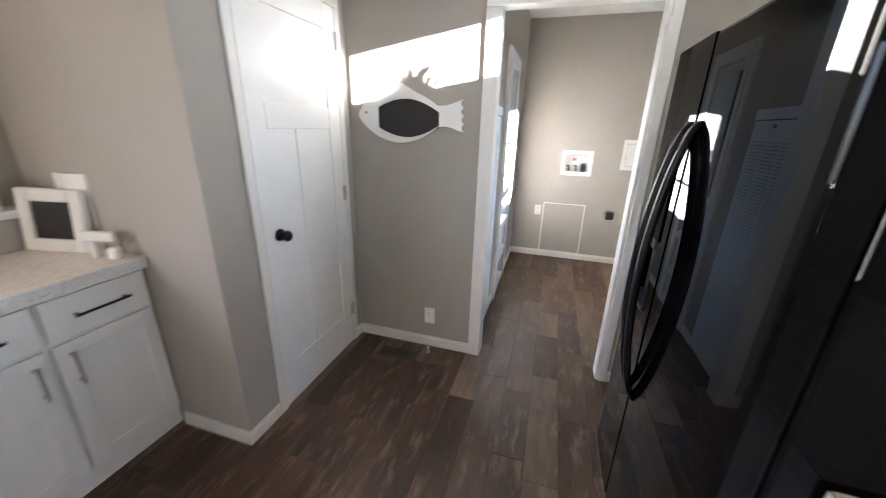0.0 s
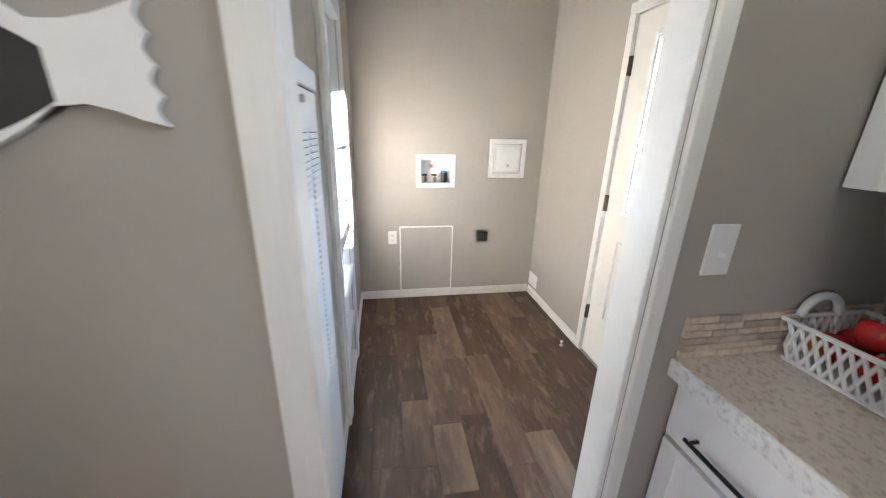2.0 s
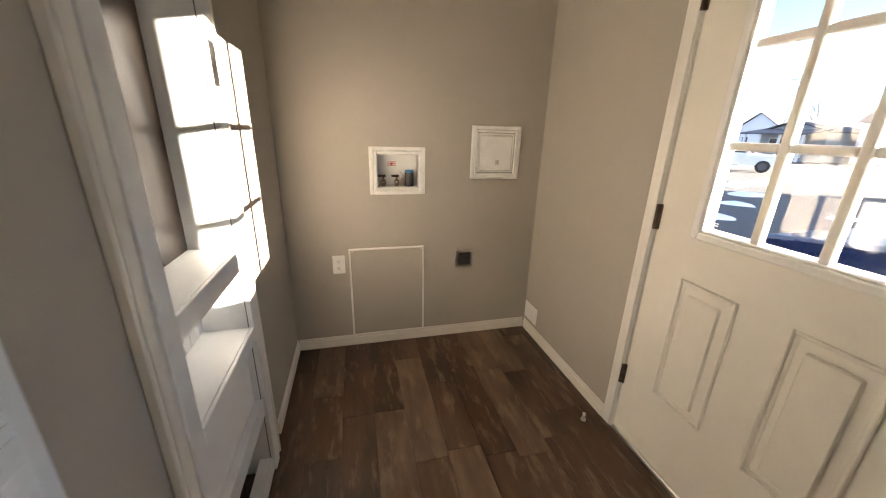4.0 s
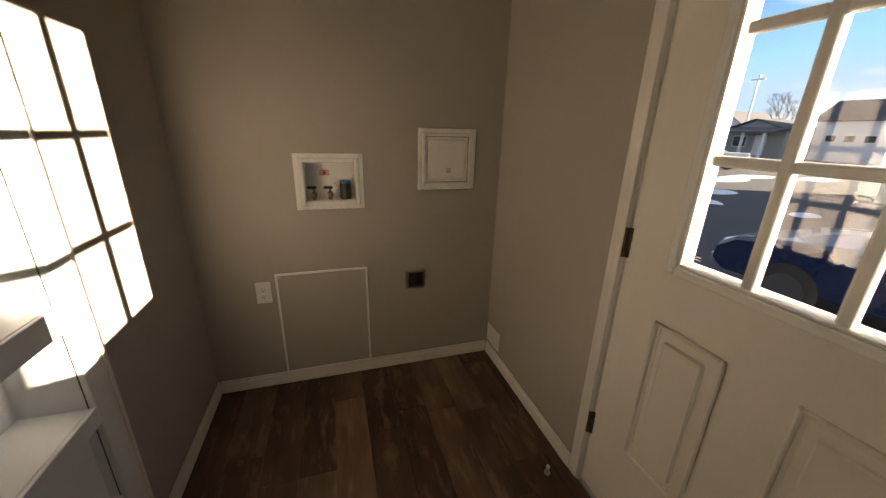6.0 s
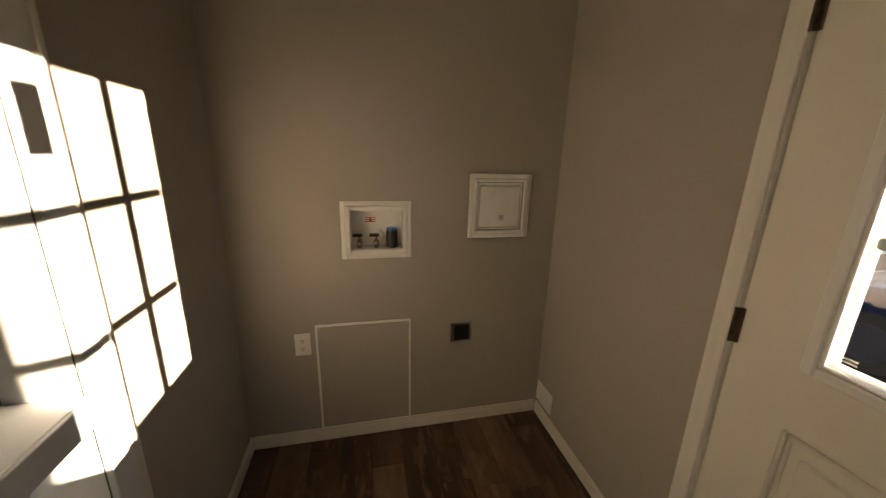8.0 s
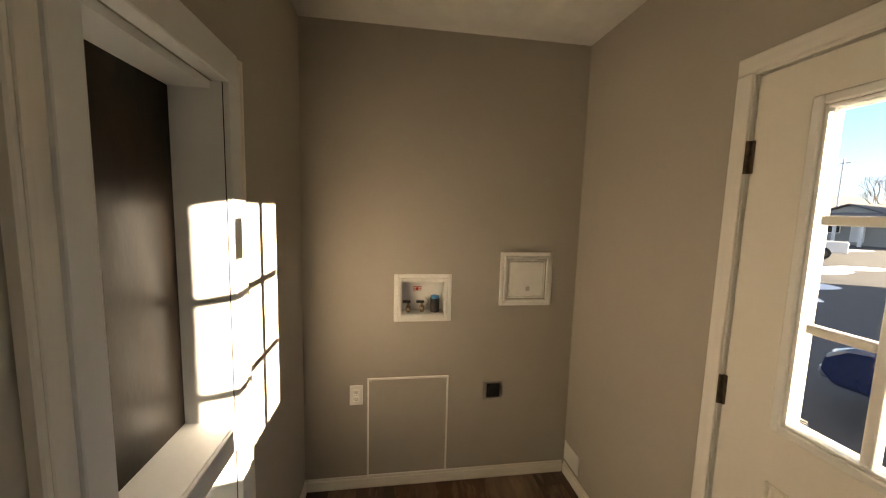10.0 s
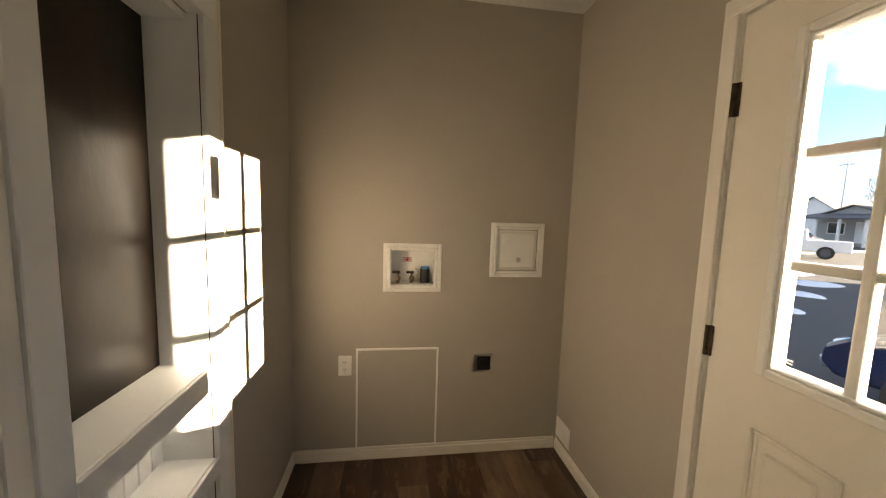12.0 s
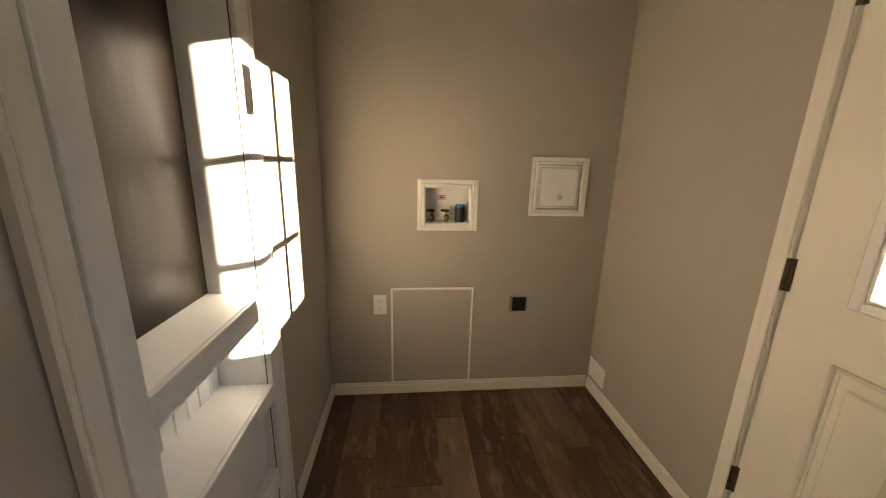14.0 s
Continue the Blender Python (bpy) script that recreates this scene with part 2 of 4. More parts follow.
def frame_boxes(bm, axis, at0, at1, u0, u1, z0, z1, wide, bevel=0.0, bottom=True):
    """Adds a rectangular surround: its outer edge is u0..u1 by z0..z1, in the plane across axis."""
    spans = [(u0, u0 + wide, z0, z1), (u1 - wide, u1, z0, z1), (u0 + wide, u1 - wide, z1 - wide, z1)]
    if bottom:
        spans.append((u0 + wide, u1 - wide, z0, z0 + wide))
    for a, b, c, d in spans:
        if axis == "x":
            box(bm, at0, at1, a, b, c, d, bevel)
        else:
            box(bm, a, b, at0, at1, c, d, bevel)
    return bm


def ring_slab(bm, x0, x1, outer, inner):
    """Adds a slab across x with a rectangular hole: outer and inner are y0, y1, z0, z1."""
    rings = []
    for x in (x0, x1):
        for y0, y1, z0, z1 in (outer, inner):
            rings.append([bm.verts.new((x, y, z)) for y, z in ((y0, z0), (y1, z0), (y1, z1), (y0, z1))])
    fo, fi, bo, bi = rings
    for i in range(4):
        j = (i + 1) % 4
        for q in ((fo[i], fo[j], fi[j], fi[i]), (bo[j], bo[i], bi[i], bi[j]), (fo[j], fo[i], bo[i], bo[j]), (fi[i], fi[j], bi[j], bi[i])):
            bm.faces.new(q)
    bmesh.ops.recalc_face_normals(bm, faces=bm.faces)
    return bm


def thing(name, place, label, category, group="", kind=""):
    """The Empty at a thing's base that its parts hang on."""
    ob = new(name)
    ob.location = place
    ob.empty_display_size = 0.05
    return tagged(ob, label, category, group, kind)


def home(ob):
    p = Vector((0, 0, 0))
    while ob:
        p += ob.location
        ob = ob.parent
    return p


def part(name, bm, mat, parent=None, label="", smooth=False):
    """Links bm, whose corners are in world places, as one mesh under its parent."""
    me = bpy.data.meshes.new(name)
    base = home(parent) if parent else Vector((0, 0, 0))
    bm.to_mesh(me)
    bm.free()
    if smooth:
        for p in me.polygons:
            p.use_smooth = True
    me.materials.append(mat)
    ob = new(name, me)
    if parent:
        me.transform(Matrix.Translation(-base))
        ob.parent = parent
    if label:
        ob["label"] = label
    return ob


def single(name, bm, mat, label, category, kind="", place=None, smooth=False, group=""):
    """A top-level thing of one mesh, with its origin at place."""
    ob = part(name, bm, mat, smooth=smooth)
    if place:
        ob.data.transform(Matrix.Translation(-Vector(place)))
        ob.location = place
    return tagged(ob, label, category, group, kind)


B = bmesh.new

# ---- the shell: walls, floor base, ceiling ----
LX, RX, BY, DY0, DY1, CZ = -0.46, 1.10, 4.05, 1.80, 1.90, 2.55


def wall(name, boxes, label):
    bm = B()
    for b in boxes:
        box(bm, *b)
    return single(name, bm, WALL, label, "wall", "structure")


wall("wall_north", [(-2.45, 0.068, BY, BY + 0.12, 0, CZ), (0.314, RX, BY, BY + 0.12, 0, CZ), (0.068, 0.314, BY, BY + 0.12, 0, 1.029),
                    (0.068, 0.314, BY, BY + 0.12, 1.218, CZ), (0.068, 0.314, BY + 0.10, BY + 0.12, 1.029, 1.218)], "taupe painted end wall of the laundry room")
wall("wall_east", [(RX, RX + 0.14, -3.7, -3.25, 0, CZ), (RX, RX + 0.14, -3.25, -2.85, 0, 1.0), (RX, RX + 0.14, -3.25, -2.85, 2.1, CZ), (RX, RX + 0.14, -2.85, 0.62, 0, CZ), (RX, RX + 0.14, 0.62, 1.16, 0, 1.97), (RX, RX + 0.14, 0.62, 1.16, 2.29, CZ), (RX, RX + 0.14, 1.16, 2.165, 0, CZ),
                   (RX, RX + 0.14, 2.165, 3.115, 2.08, CZ), (RX, RX + 0.14, 3.115, BY + 0.12, 0, CZ)], "taupe painted outside wall with the entry door")
wall("wall_west_laundry", [(LX - 0.10, LX, DY1, 2.70, 0, CZ), (LX - 0.10, LX, 3.31, BY, 0, CZ), (LX - 0.10, LX, 2.70, 3.31, 1.98, CZ)], "taupe painted wall with a built-in recess")
wall("wall_divider", [(-1.29, -0.407, DY0, DY1, 0, CZ), (0.366, RX, DY0, DY1, 0, CZ), (-0.407, 0.366, DY0, DY1, 2.07, CZ)], "taupe painted wall between kitchen and laundry room")
wall("wall_pantry_front", [(-1.39, -1.29, 0.845, 0.985, 0, CZ), (-1.39, -1.29, 1.685, DY1, 0, CZ), (-1.39, -1.29, 0.985, 1.685, 2.06, CZ)], "taupe painted pantry wall around its door")
wall("wall_pantry_side", [(-2.35, -1.29, 0.745, 0.845, 0, CZ)], "taupe painted side wall of the pantry")
wall("wall_west_kitchen", [(-2.45, -2.35, -3.7, -2.0, 0, CZ), (-2.45, -2.35, -0.5, BY, 0, CZ), (-2.45, -2.35, -2.0, -0.5, 0, 1.12), (-2.45, -2.35, -2.0, -0.5, 2.1, CZ)], "taupe painted kitchen wall behind the counter")
wall("wall_south", [(-2.35, RX, -3.7, -3.6, 0, CZ)], "taupe painted end wall of the kitchen")
wall("wall_closet", [(-1.29, -1.19, DY1, BY + 0.12, 0, CZ)], "plain wall of the furnace closet")
single("ceiling", box(B(), -2.45, RX + 0.14, -3.7, BY + 0.12, CZ, CZ + 0.1), CEIL, "white textured ceiling over kitchen and laundry room", "ceiling", "structure")

# baseboards
bb = B()
for a in ((LX + 0.012, RX - 0.012, BY - 0.012, BY, 0, 0.062), (RX - 0.012, RX, 3.1435, BY - 0.0125, 0, 0.062), (RX - 0.012, RX, DY1 + 0.02, 2.102, 0, 0.062),
          (LX, LX + 0.012, 3.372, BY, 0, 0.062), (LX, LX + 0.012, 2.41, 2.618, 0, 0.062), (-1.278, -0.467, DY0 - 0.012, DY0, 0, 0.062), (0.411, 0.52, DY0 - 0.012, DY0, 0, 0.062),
          (-1.29, -1.278, 0.733, 0.94, 0, 0.062), (-1.29, -1.278, 1.735, DY0, 0, 0.062), (-1.70, -1.2905, 0.733, 0.745, 0, 0.062)):
    x0, x1, y0, y1, z0, z1 = a
    box(bb, x0, x1, y0, y1, 0, 0.058, bevel=0.003)
    cap = 0.004  # the thinner moulded cap stays back from the face
    on_y = y1 - y0 > x1 - x0
    wx0 = x0 + cap if on_y and x1 >= RX - 0.001 else x0
    wx1 = x1 - cap if on_y and x1 < RX - 0.001 else x1
    wy0 = y0 + cap if not on_y else y0
    box(bb, wx0, wx1, wy0, y1, 0.0582, 0.075, bevel=0.003)
single("baseboard", bb, TRIM_Y, "white wood-grain baseboard along the walls", "baseboard", "structure")


def casing(name, axis, at0, at1, u0, u1, top, wide, label, wide2=None):
    """Door surround with softened edges, standing proud of the wall."""
    t = thing(name, ((at0 + at1) / 2, (u0 + u1) / 2, 0) if axis == "x" else ((u0 + u1) / 2, (at0 + at1) / 2, 0), label, "door trim", kind="structure")
    for side, (a, b) in (("jamb_casing", (u0, u0 + wide)), ("jamb_casing", (u1 - (wide2 or wide), u1))):
        bm = B()
        args = (at0, at1, a, b) if axis == "x" else (a, b, at0, at1)
        box(bm, *args, 0, top - wide, 0.006, 3)
        part(side, bm, TRIM, t)
    args = (at0, at1, u0, u1) if axis == "x" else (u0, u1, at0, at1)
    part("head_casing", box(B(), *args, top - wide + 0.0005, top, 0.004), TRIM_Y, t)
    return t


casing("doorway_casing", "y", DY0 - 0.016, DY0, -0.468, 0.410, 2.12, 0.078, "white wood-grain casing of the laundry doorway", 0.046)
dl = thing("doorway_lining", (0, DY0, 0), "white flat lining of the laundry doorway", "door trim", kind="structure")
for x0, x1 in ((-0.407, -0.390), (0.349, 0.366)):
    part("jamb", box(B(), x0, x1, DY0 - 0.001, DY1 + 0.001, 0, 2.07, 0.002), WHITE, dl)
part("head", box(B(), -0.390, 0.349, DY0 - 0.001, DY1 + 0.001, 2.052, 2.07), WHITE, dl)
casing("pantry_casing", "x", -1.29, -1.276, 0.945, 1.728, 2.11, 0.048, "white casing of the pantry door")
casing("entry_casing", "x", RX - 0.010, RX, 2.116, 3.143, 2.110, 0.053, "white wood-grain casing of the entry door")

# ---- entry door ----
DX = 1.112


def panel_relief(bm, x, way, y0, y1, z0, z1):
    """A raised panel with a moulded rim on a door face at x; way is the side that shows."""
    frame_boxes(bm, "x", x - 0.001 * way, x + 0.012 * way, y0, y1, z0, z1, 0.012, 0.004)
    frame_boxes(bm, "x", x - 0.001 * way, x + 0.003 * way, y0 + 0.0122, y1 - 0.0122, z0 + 0.0122, z1 - 0.0122, 0.010, 0.001)
    box(bm, x - 0.001 * way, x + 0.012 * way, y0 + 0.045, y1 - 0.045, z0 + 0.045, z1 - 0.045, 0.006)


door = thing("door_1", (DX + 0.02, 2.64, 0), "closed cream steel entry door with nine glass panes", "door", kind="structure")
leaf = B()
for a in ((2.194, 2.353), (2.926, 3.0843)):
    box(leaf, DX, DX + 0.044, *a, 0.012, 2.045)
box(leaf, DX, DX + 0.044, 2.353, 2.926, 0.012, 1.014)
box(leaf, DX, DX + 0.044, 2.353, 2.926, 1.932, 2.045)
part("leaf", leaf, DOORP, door)
for y0, y1 in ((2.35, 2.565), (2.712, 2.926)):
    bm = B()
    panel_relief(bm, DX, -1, y0, y1, 0.333, 0.852)
    part("raised_panel", bm, DOORP, door)
bm = B()
frame_boxes(bm, "x", DX - 0.012, DX + 0.014, 2.347, 2.931, 1.009, 1.938, 0.026, 0.004)
frame_boxes(bm, "x", DX - 0.006, DX + 0.012, 2.3735, 2.9045, 1.0355, 1.9115, 0.010, 0.003)
lite = part("window_frame", bm, WHITE, door, "white moulded frame round the panes")
GY, GZ = [2.384, 2.555, 2.726, 2.895], [1.045, 1.327, 1.616, 1.902]
for y in GY[1:3]:
    part("muntin", box(B(), DX - 0.006, DX + 0.024, y - 0.013, y + 0.013, GZ[0], GZ[3], 0.006, 2), WHITE, lite)
for z in GZ[1:3]:
    for y0, y1 in zip(GY, GY[1:]):
        part("muntin", box(B(), DX - 0.005, DX + 0.023, y0 + 0.0132, y1 - 0.0132, z - 0.013, z + 0.013, 0.006, 2), WHITE, lite)
for y0, y1 in zip(GY, GY[1:]):
    for z0, z1 in zip(GZ, GZ[1:]):
        pane = part("pane", box(B(), DX + 0.006, DX + 0.009, y0, y1, z0, z1), GLASS, lite)
        pane.visible_shadow = False
for z in (1.068, 1.076):
    part("pane_mark", box(B(), DX + 0.0050, DX + 0.0058, 2.852, 2.876, z, z + 0.003), PLASTIC, lite, "small white print on the glass")
part("glass_label", box(B(), DX + 0.0048, DX + 0.0057, 2.452, 2.516, 1.718, 1.846, 0.0003), PLASTIC, lite, "small white label stuck on the glass")
bm = B()
frame_boxes(bm, "x", DX + 0.0145, DX + 0.040, 2.3537, 2.9253, 1.0147, 1.9313, 0.035, 0.004)
part("outer_frame", bm, WHITE, lite)
part("stop_strip", box(B(), RX - 0.004, RX + 0.0008, 3.0858, 3.0893, 0.0, 2.05, 0.0008), TRIM, door)
fr = B()
frame_boxes(fr, "x", RX + 0.001, RX + 0.139, 2.1655, 3.1145, 0.0, 2.0795, 0.029, bottom=False)
part("door_frame", fr, TRIM, door)
ws_ = B()
frame_boxes(ws_, "x", DX + 0.026, DX + 0.043, 2.1946, 3.0854, 0.012, 2.0495, 0.0055, bottom=False)
part("weatherstrip", ws_, BLACKP, door, "dark rubber weatherstrip")
part("threshold", box(B(), RX + 0.004, RX + 0.15, 2.195, 3.085, -0.01, 0.011, 0.003), STEEL, door)
for z in (0.308, 1.050, 1.804):
    bm = B()
    rod(bm, (RX + 0.001, 3.092, z - 0.05), (RX + 0.001, 3.092, z + 0.05), 0.0085)
    for k in (-0.017, 0.017):
        rod(bm, (RX + 0.001, 3.092, z + k - 0.0008), (RX + 0.001, 3.092, z + k + 0.0008), 0.0092)
    box(bm, RX + 0.003, RX + 0.011, 3.074, 3.100, z - 0.05, z + 0.05, 0.001)
    part("hinge", bm, BRONZE, door, "dark bronze butt hinge", smooth=False)

# ---- pantry door ----
pd = thing("door_2", (-1.31, 1.335, 0), "closed white panelled pantry door with a black knob", "door", kind="structure")
bm = B()
PX = -1.279
box(bm, PX - 0.035, PX - 0.006, 0.995, 1.678, 0.012, 2.058)
for a in ((0.995, 1.10, 0.012, 2.058), (1.572, 1.678, 0.012, 2.058), (1.10, 1.572, 0.012, 0.25), (1.10, 1.572, 1.446, 1.555), (1.10, 1.572, 1.94, 2.058), (1.285, 1.387, 0.25, 1.446)):
    box(bm, PX - 0.007, PX, *a, 0.002)
part("leaf", bm, WHITE, pd)
kb = B()
rod(kb, (PX, 1.09, 0.96), (PX + 0.008, 1.09, 0.96), 0.030, sides=24)
rod(kb, (PX + 0.008, 1.09, 0.96), (PX + 0.032, 1.09, 0.96), 0.011)
bmesh.ops.create_uvsphere(kb, u_segments=20, v_segments=12, radius=0.027, matrix=Matrix.Translation((PX + 0.046, 1.09, 0.96)) @ Matrix.Diagonal((0.75, 1, 1, 1)))
part("knob", kb, BLACKM, pd, "round black knob", smooth=True)
for z in (0.262, 1.071, 1.899):
    bm = B()
    rod(bm, (PX + 0.004, 1.682, z - 0.045), (PX + 0.004, 1.682, z + 0.045), 0.007)
    box(bm, PX - 0.002, PX + 0.0015, 1.655, 1.68, z - 0.045, z + 0.045, 0.001)
    part("hinge", bm, STEEL, pd, "brushed steel hinge")

# ---- laundry room: built-in bench niche ----
NX, N0, N1, NB = -0.438, 2.722, 3.186, -0.585
lk = thing("built_in_niche", (NX, 2.95, 0), "white built-in drop zone with dark back board and two shelves", "shelf unit")
for a, b in ((2.612, 2.664), (3.244, 3.296)):
    bm = B()
    box(bm, LX + 0.0005, NX, a, b, 0, 2.035, 0.003)
    c = a + 0.016 if a < 3 else b - 0.016
    box(bm, NX - 0.001, NX + 0.004, c - 0.007, c + 0.007, 0.001, 2.034, 0.002)
    part("outer_casing", bm, TRIM, lk)
for a, b in ((2.6645, N0), (N1, 3.2435)):
    part("stile", box(B(), LX + 0.012, NX + 0.006, a, b, 0, 1.945, 0.002), NICHEW, lk)
part("head_rail", box(B(), LX - 0.018, NX + 0.006, 2.6645, 3.2435, 1.9455, 2.035, 0.003), NICHEW, lk)
part("back_board", box(B(), NB - 0.012, NB, N0 - 0.02, N1 + 0.02, 0.9705, 1.96), NICHE, lk, "dark stained back board")
for a, b in ((N0 - 0.0018, N0 - 0.0002), (N1 + 0.0002, N1 + 0.0018)):
    part("side_board", box(B(), NB - 0.016, LX + 0.0095, a, b, 0, 1.944), NICHEW, lk)
# Dark strips fill the joint and stand for its shadow line.
for a, b in ((N0 - 0.0016, N0 - 0.0006), (N1 + 0.0006, N1 + 0.0016)):
    part("seam", box(B(), LX + 0.0096, LX + 0.0119, a, b, 0.0, 1.944), RECESS_SHADE, lk, "dark strip standing for the shadow gap between jamb and face frame")
part("top_board", box(B(), NB, LX - 0.0205, N0, N1, 1.925, 1.945), NICHEW, lk)
for z0, z1 in ((0.918, 0.970), (0.632, 0.674)):
    part("shelf", box(B(), NB - 0.012, NX - 0.003, N0 + 0.0005, N1 - 0.0005, z0, z1, 0.003), NICHEW, lk, "thick white shelf")
for k in range(9):
    w = (N1 - N0) / 9
    part("beadboard", box(B(), NB - 0.012, NB - 0.002, N0 + k * w + 0.0008, N0 + (k + 1) * w - 0.0008, 0.6745, 0.9175, 0.003), NICHEW, lk)
part("lower_panel", box(B(), LX - 0.03, LX - 0.012, N0 + 0.001, N1 - 0.001, 0.352, 0.6315), NICHEW, lk)
part("lower_rail", box(B(), LX - 0.03, NX - 0.004, N0 + 0.001, N1 - 0.001, 0.290, 0.362, 0.002), NICHEW, lk)
# Near-black back sheet: the open cubby's inner shade put into its colour.
part("cubby_back", box(B(), NB - 0.01, NB, N0, N1, 0.0, 0.63), RECESS_SHADE, lk)
part("toe_board", box(B(), LX - 0.03, NX - 0.004, N0 + 0.001, N1 - 0.001, 0.0, 0.07, 0.002), NICHEW, lk)
for z0, z1 in ((0.904, 0.9703), (0.622, 0.6743)):
    part("nosing", box(B(), NX - 0.0026, NX + 0.0075, N0 + 0.0004, N1 - 0.0004, z0, z1, 0.002), NICHEW, lk, "deep white front edge of the shelf")

# ---- laundry room: furnace panel with louvres ----
fp = thing("furnace_panel", (LX, 2.16, 0), "white enamelled furnace access panel with rows of louvres", "furnace panel")
FXF = LX + 0.016
bm = B()
box(bm, LX, FXF, 1.915, 2.404, 0.02, 1.550, 0.004, 2)
part("lower_door", bm, METALW, fp)
part("upper_door", box(B(), LX, FXF + 0.006, 1.915, 2.404, 1.555, 1.612, 0.004, 2), METALW, fp)
# Dark strip in place of the shade between the two doors.
part("gap", box(B(), LX, FXF - 0.006, 1.92, 2.40, 1.548, 1.557), RECESS_SHADE, fp)
bm = B()
rod(bm, (FXF, 2.172, 1.520), (FXF + 0.012, 2.172, 1.520), 0.010)
part("latch", bm, STEEL, fp, "grey latch knob")
slat = B()
for y in (0.0,):
    vs = [slat.verts.new(p) for p in ((0, 0.0, 0.0), (0, 0.130, 0.0), (0.0055, 0.125, -0.0105), (0.0055, 0.005, -0.0105), (0, 0.0, -0.0135), (0, 0.130, -0.0135))]
    slat.faces.new((vs[0], vs[3], vs[2], vs[1]))
    slat.faces.new((vs[0], vs[4], vs[3]))
    slat.faces.new((vs[1], vs[2], vs[5]))
    slat.faces.new((vs[3], vs[4], vs[5], vs[2]))
slat_mesh = bpy.data.meshes.new("louvre")
slat.to_mesh(slat_mesh)
slat.free()
slat_mesh.materials.append(METALW)
# Dark strip laid under each louvre, for the shade in its opening.
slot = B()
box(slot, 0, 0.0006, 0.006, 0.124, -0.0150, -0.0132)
slot_shade_mesh = bpy.data.meshes.new("louvre_slot")
slot.to_mesh(slot_shade_mesh)
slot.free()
slot_shade_mesh.materials.append(RECESS_SHADE)
for row in range(43):
    for y in (1.937, 2.093, 2.249):
        lv = new("louvre", slat_mesh)
        lv.parent, lv.location = fp, Vector((FXF, y, 1.449 - 0.0192 * row)) - fp.location
        lv = new("louvre_slot", slot_shade_mesh)
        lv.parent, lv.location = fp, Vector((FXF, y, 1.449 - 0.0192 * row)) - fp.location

# ---- laundry room: fittings on the end wall ----
wb = thing("washer_outlet_box", (0.188, BY, 0.99), "white recessed washer outlet box with two valves", "outlet box")
bm = B()
frame_boxes(bm, "y", BY - 0.007, BY, 0.026, 0.350, 0.989, 1.261, 0.022, 0.003)
frame_boxes(bm, "y", BY - 0.012, BY, 0.0485, 0.3275, 1.0115, 1.2385, 0.019, 0.003)
part("face_frame", bm, PLASTIC, wb)
bm = B()
for a in ((0.068, 0.314, BY + 0.085, BY + 0.095, 1.029, 1.218), (0.068, 0.071, BY, BY + 0.085, 1.029, 1.218), (0.311, 0.314, BY, BY + 0.085, 1.029, 1.218),
          (0.071, 0.311, BY, BY + 0.085, 1.029, 1.032), (0.071, 0.311, BY, BY + 0.085, 1.215, 1.218)):
    box(bm, *a)
part("recess", bm, PLASTIC, wb)
for x in (0.108, 0.186):
    bm = B()
    rod(bm, (x, BY + 0.04, 1.032), (x, BY + 0.04, 1.072), 0.011)
    rod(bm, (x, BY + 0.04, 1.060), (x, BY + 0.012, 1.052), 0.012)
    rod(bm, (x, BY + 0.04, 1.072), (x, BY + 0.04, 1.088), 0.006)
    bmesh.ops.create_uvsphere(bm, u_segments=12, v_segments=8, radius=0.016, matrix=Matrix.Translation((x, BY + 0.04, 1.058)))
    valve = part("valve", bm, BRASS, wb, "nickel-plated valve", smooth=True)
    part("handle", box(B(), x - 0.032, x + 0.014, BY + 0.024, BY + 0.056, 1.087, 1.099, 0.004), BLACKP, valve, "black valve handle")
bm = B()
rod(bm, (0.262, BY + 0.045, 1.032), (0.262, BY + 0.045, 1.113), 0.027, sides=24)
pipe = part("drain_pipe", bm, BLACKP, wb, "black drain pipe", smooth=False)
part("cap", rod(B(), (0.262, BY + 0.045, 1.1135), (0.262, BY + 0.045, 1.126), 0.025, sides=24), BLUECAP, pipe, "blue plastic cap")
tube(bm := B(), [(0.215 + 0.012 * math.sin(k), BY + 0.05, 1.07 + 0.012 * k) for k in range(5)], 0.003)
part("wire", bm, STEEL, wb)
for k in range(3):
    part("print_bar", box(B(), 0.137, 0.187, BY + 0.0838, BY + 0.085, 1.148 + 0.010 * k, 1.152 + 0.010 * k), RED, wb, "red printed line")
part("print_mark", rod(B(), (0.162, BY + 0.0832, 1.159), (0.162, BY + 0.0837, 1.159), 0.008), RED, wb)

ep = thing("breaker_box", (0.788, BY, 1.076), "white wall box cover with a moulded raised door", "box cover")
bm = B()
frame_boxes(bm, "y", BY - 0.010, BY, 0.629, 0.946, 1.076, 1.390, 0.022, 0.003)
frame_boxes(bm, "y", BY - 0.016, BY, 0.6515, 0.9235, 1.0985, 1.3675, 0.016, 0.003)
part("face_frame", bm, PLASTIC, ep)
bm = B()
box(bm, 0.672, 0.903, BY - 0.004, BY, 1.119, 1.347)
box(bm, 0.682, 0.893, BY - 0.016, BY - 0.004, 1.129, 1.337, 0.009, 2)
dr = part("panel_door", bm, PLASTIC, ep)
part("latch", box(B(), 0.783, 0.806, BY - 0.019, BY - 0.015, 1.165, 1.19, 0.001), STEEL, dr, "small square latch")

ap = thing("access_panel", (0.115, BY, 0.072), "taupe access panel with thin white edging", "access panel")
part("panel", box(B(), -0.108, 0.339, BY - 0.006, BY, 0.077, 0.655), WALL, ap)
bm = B()
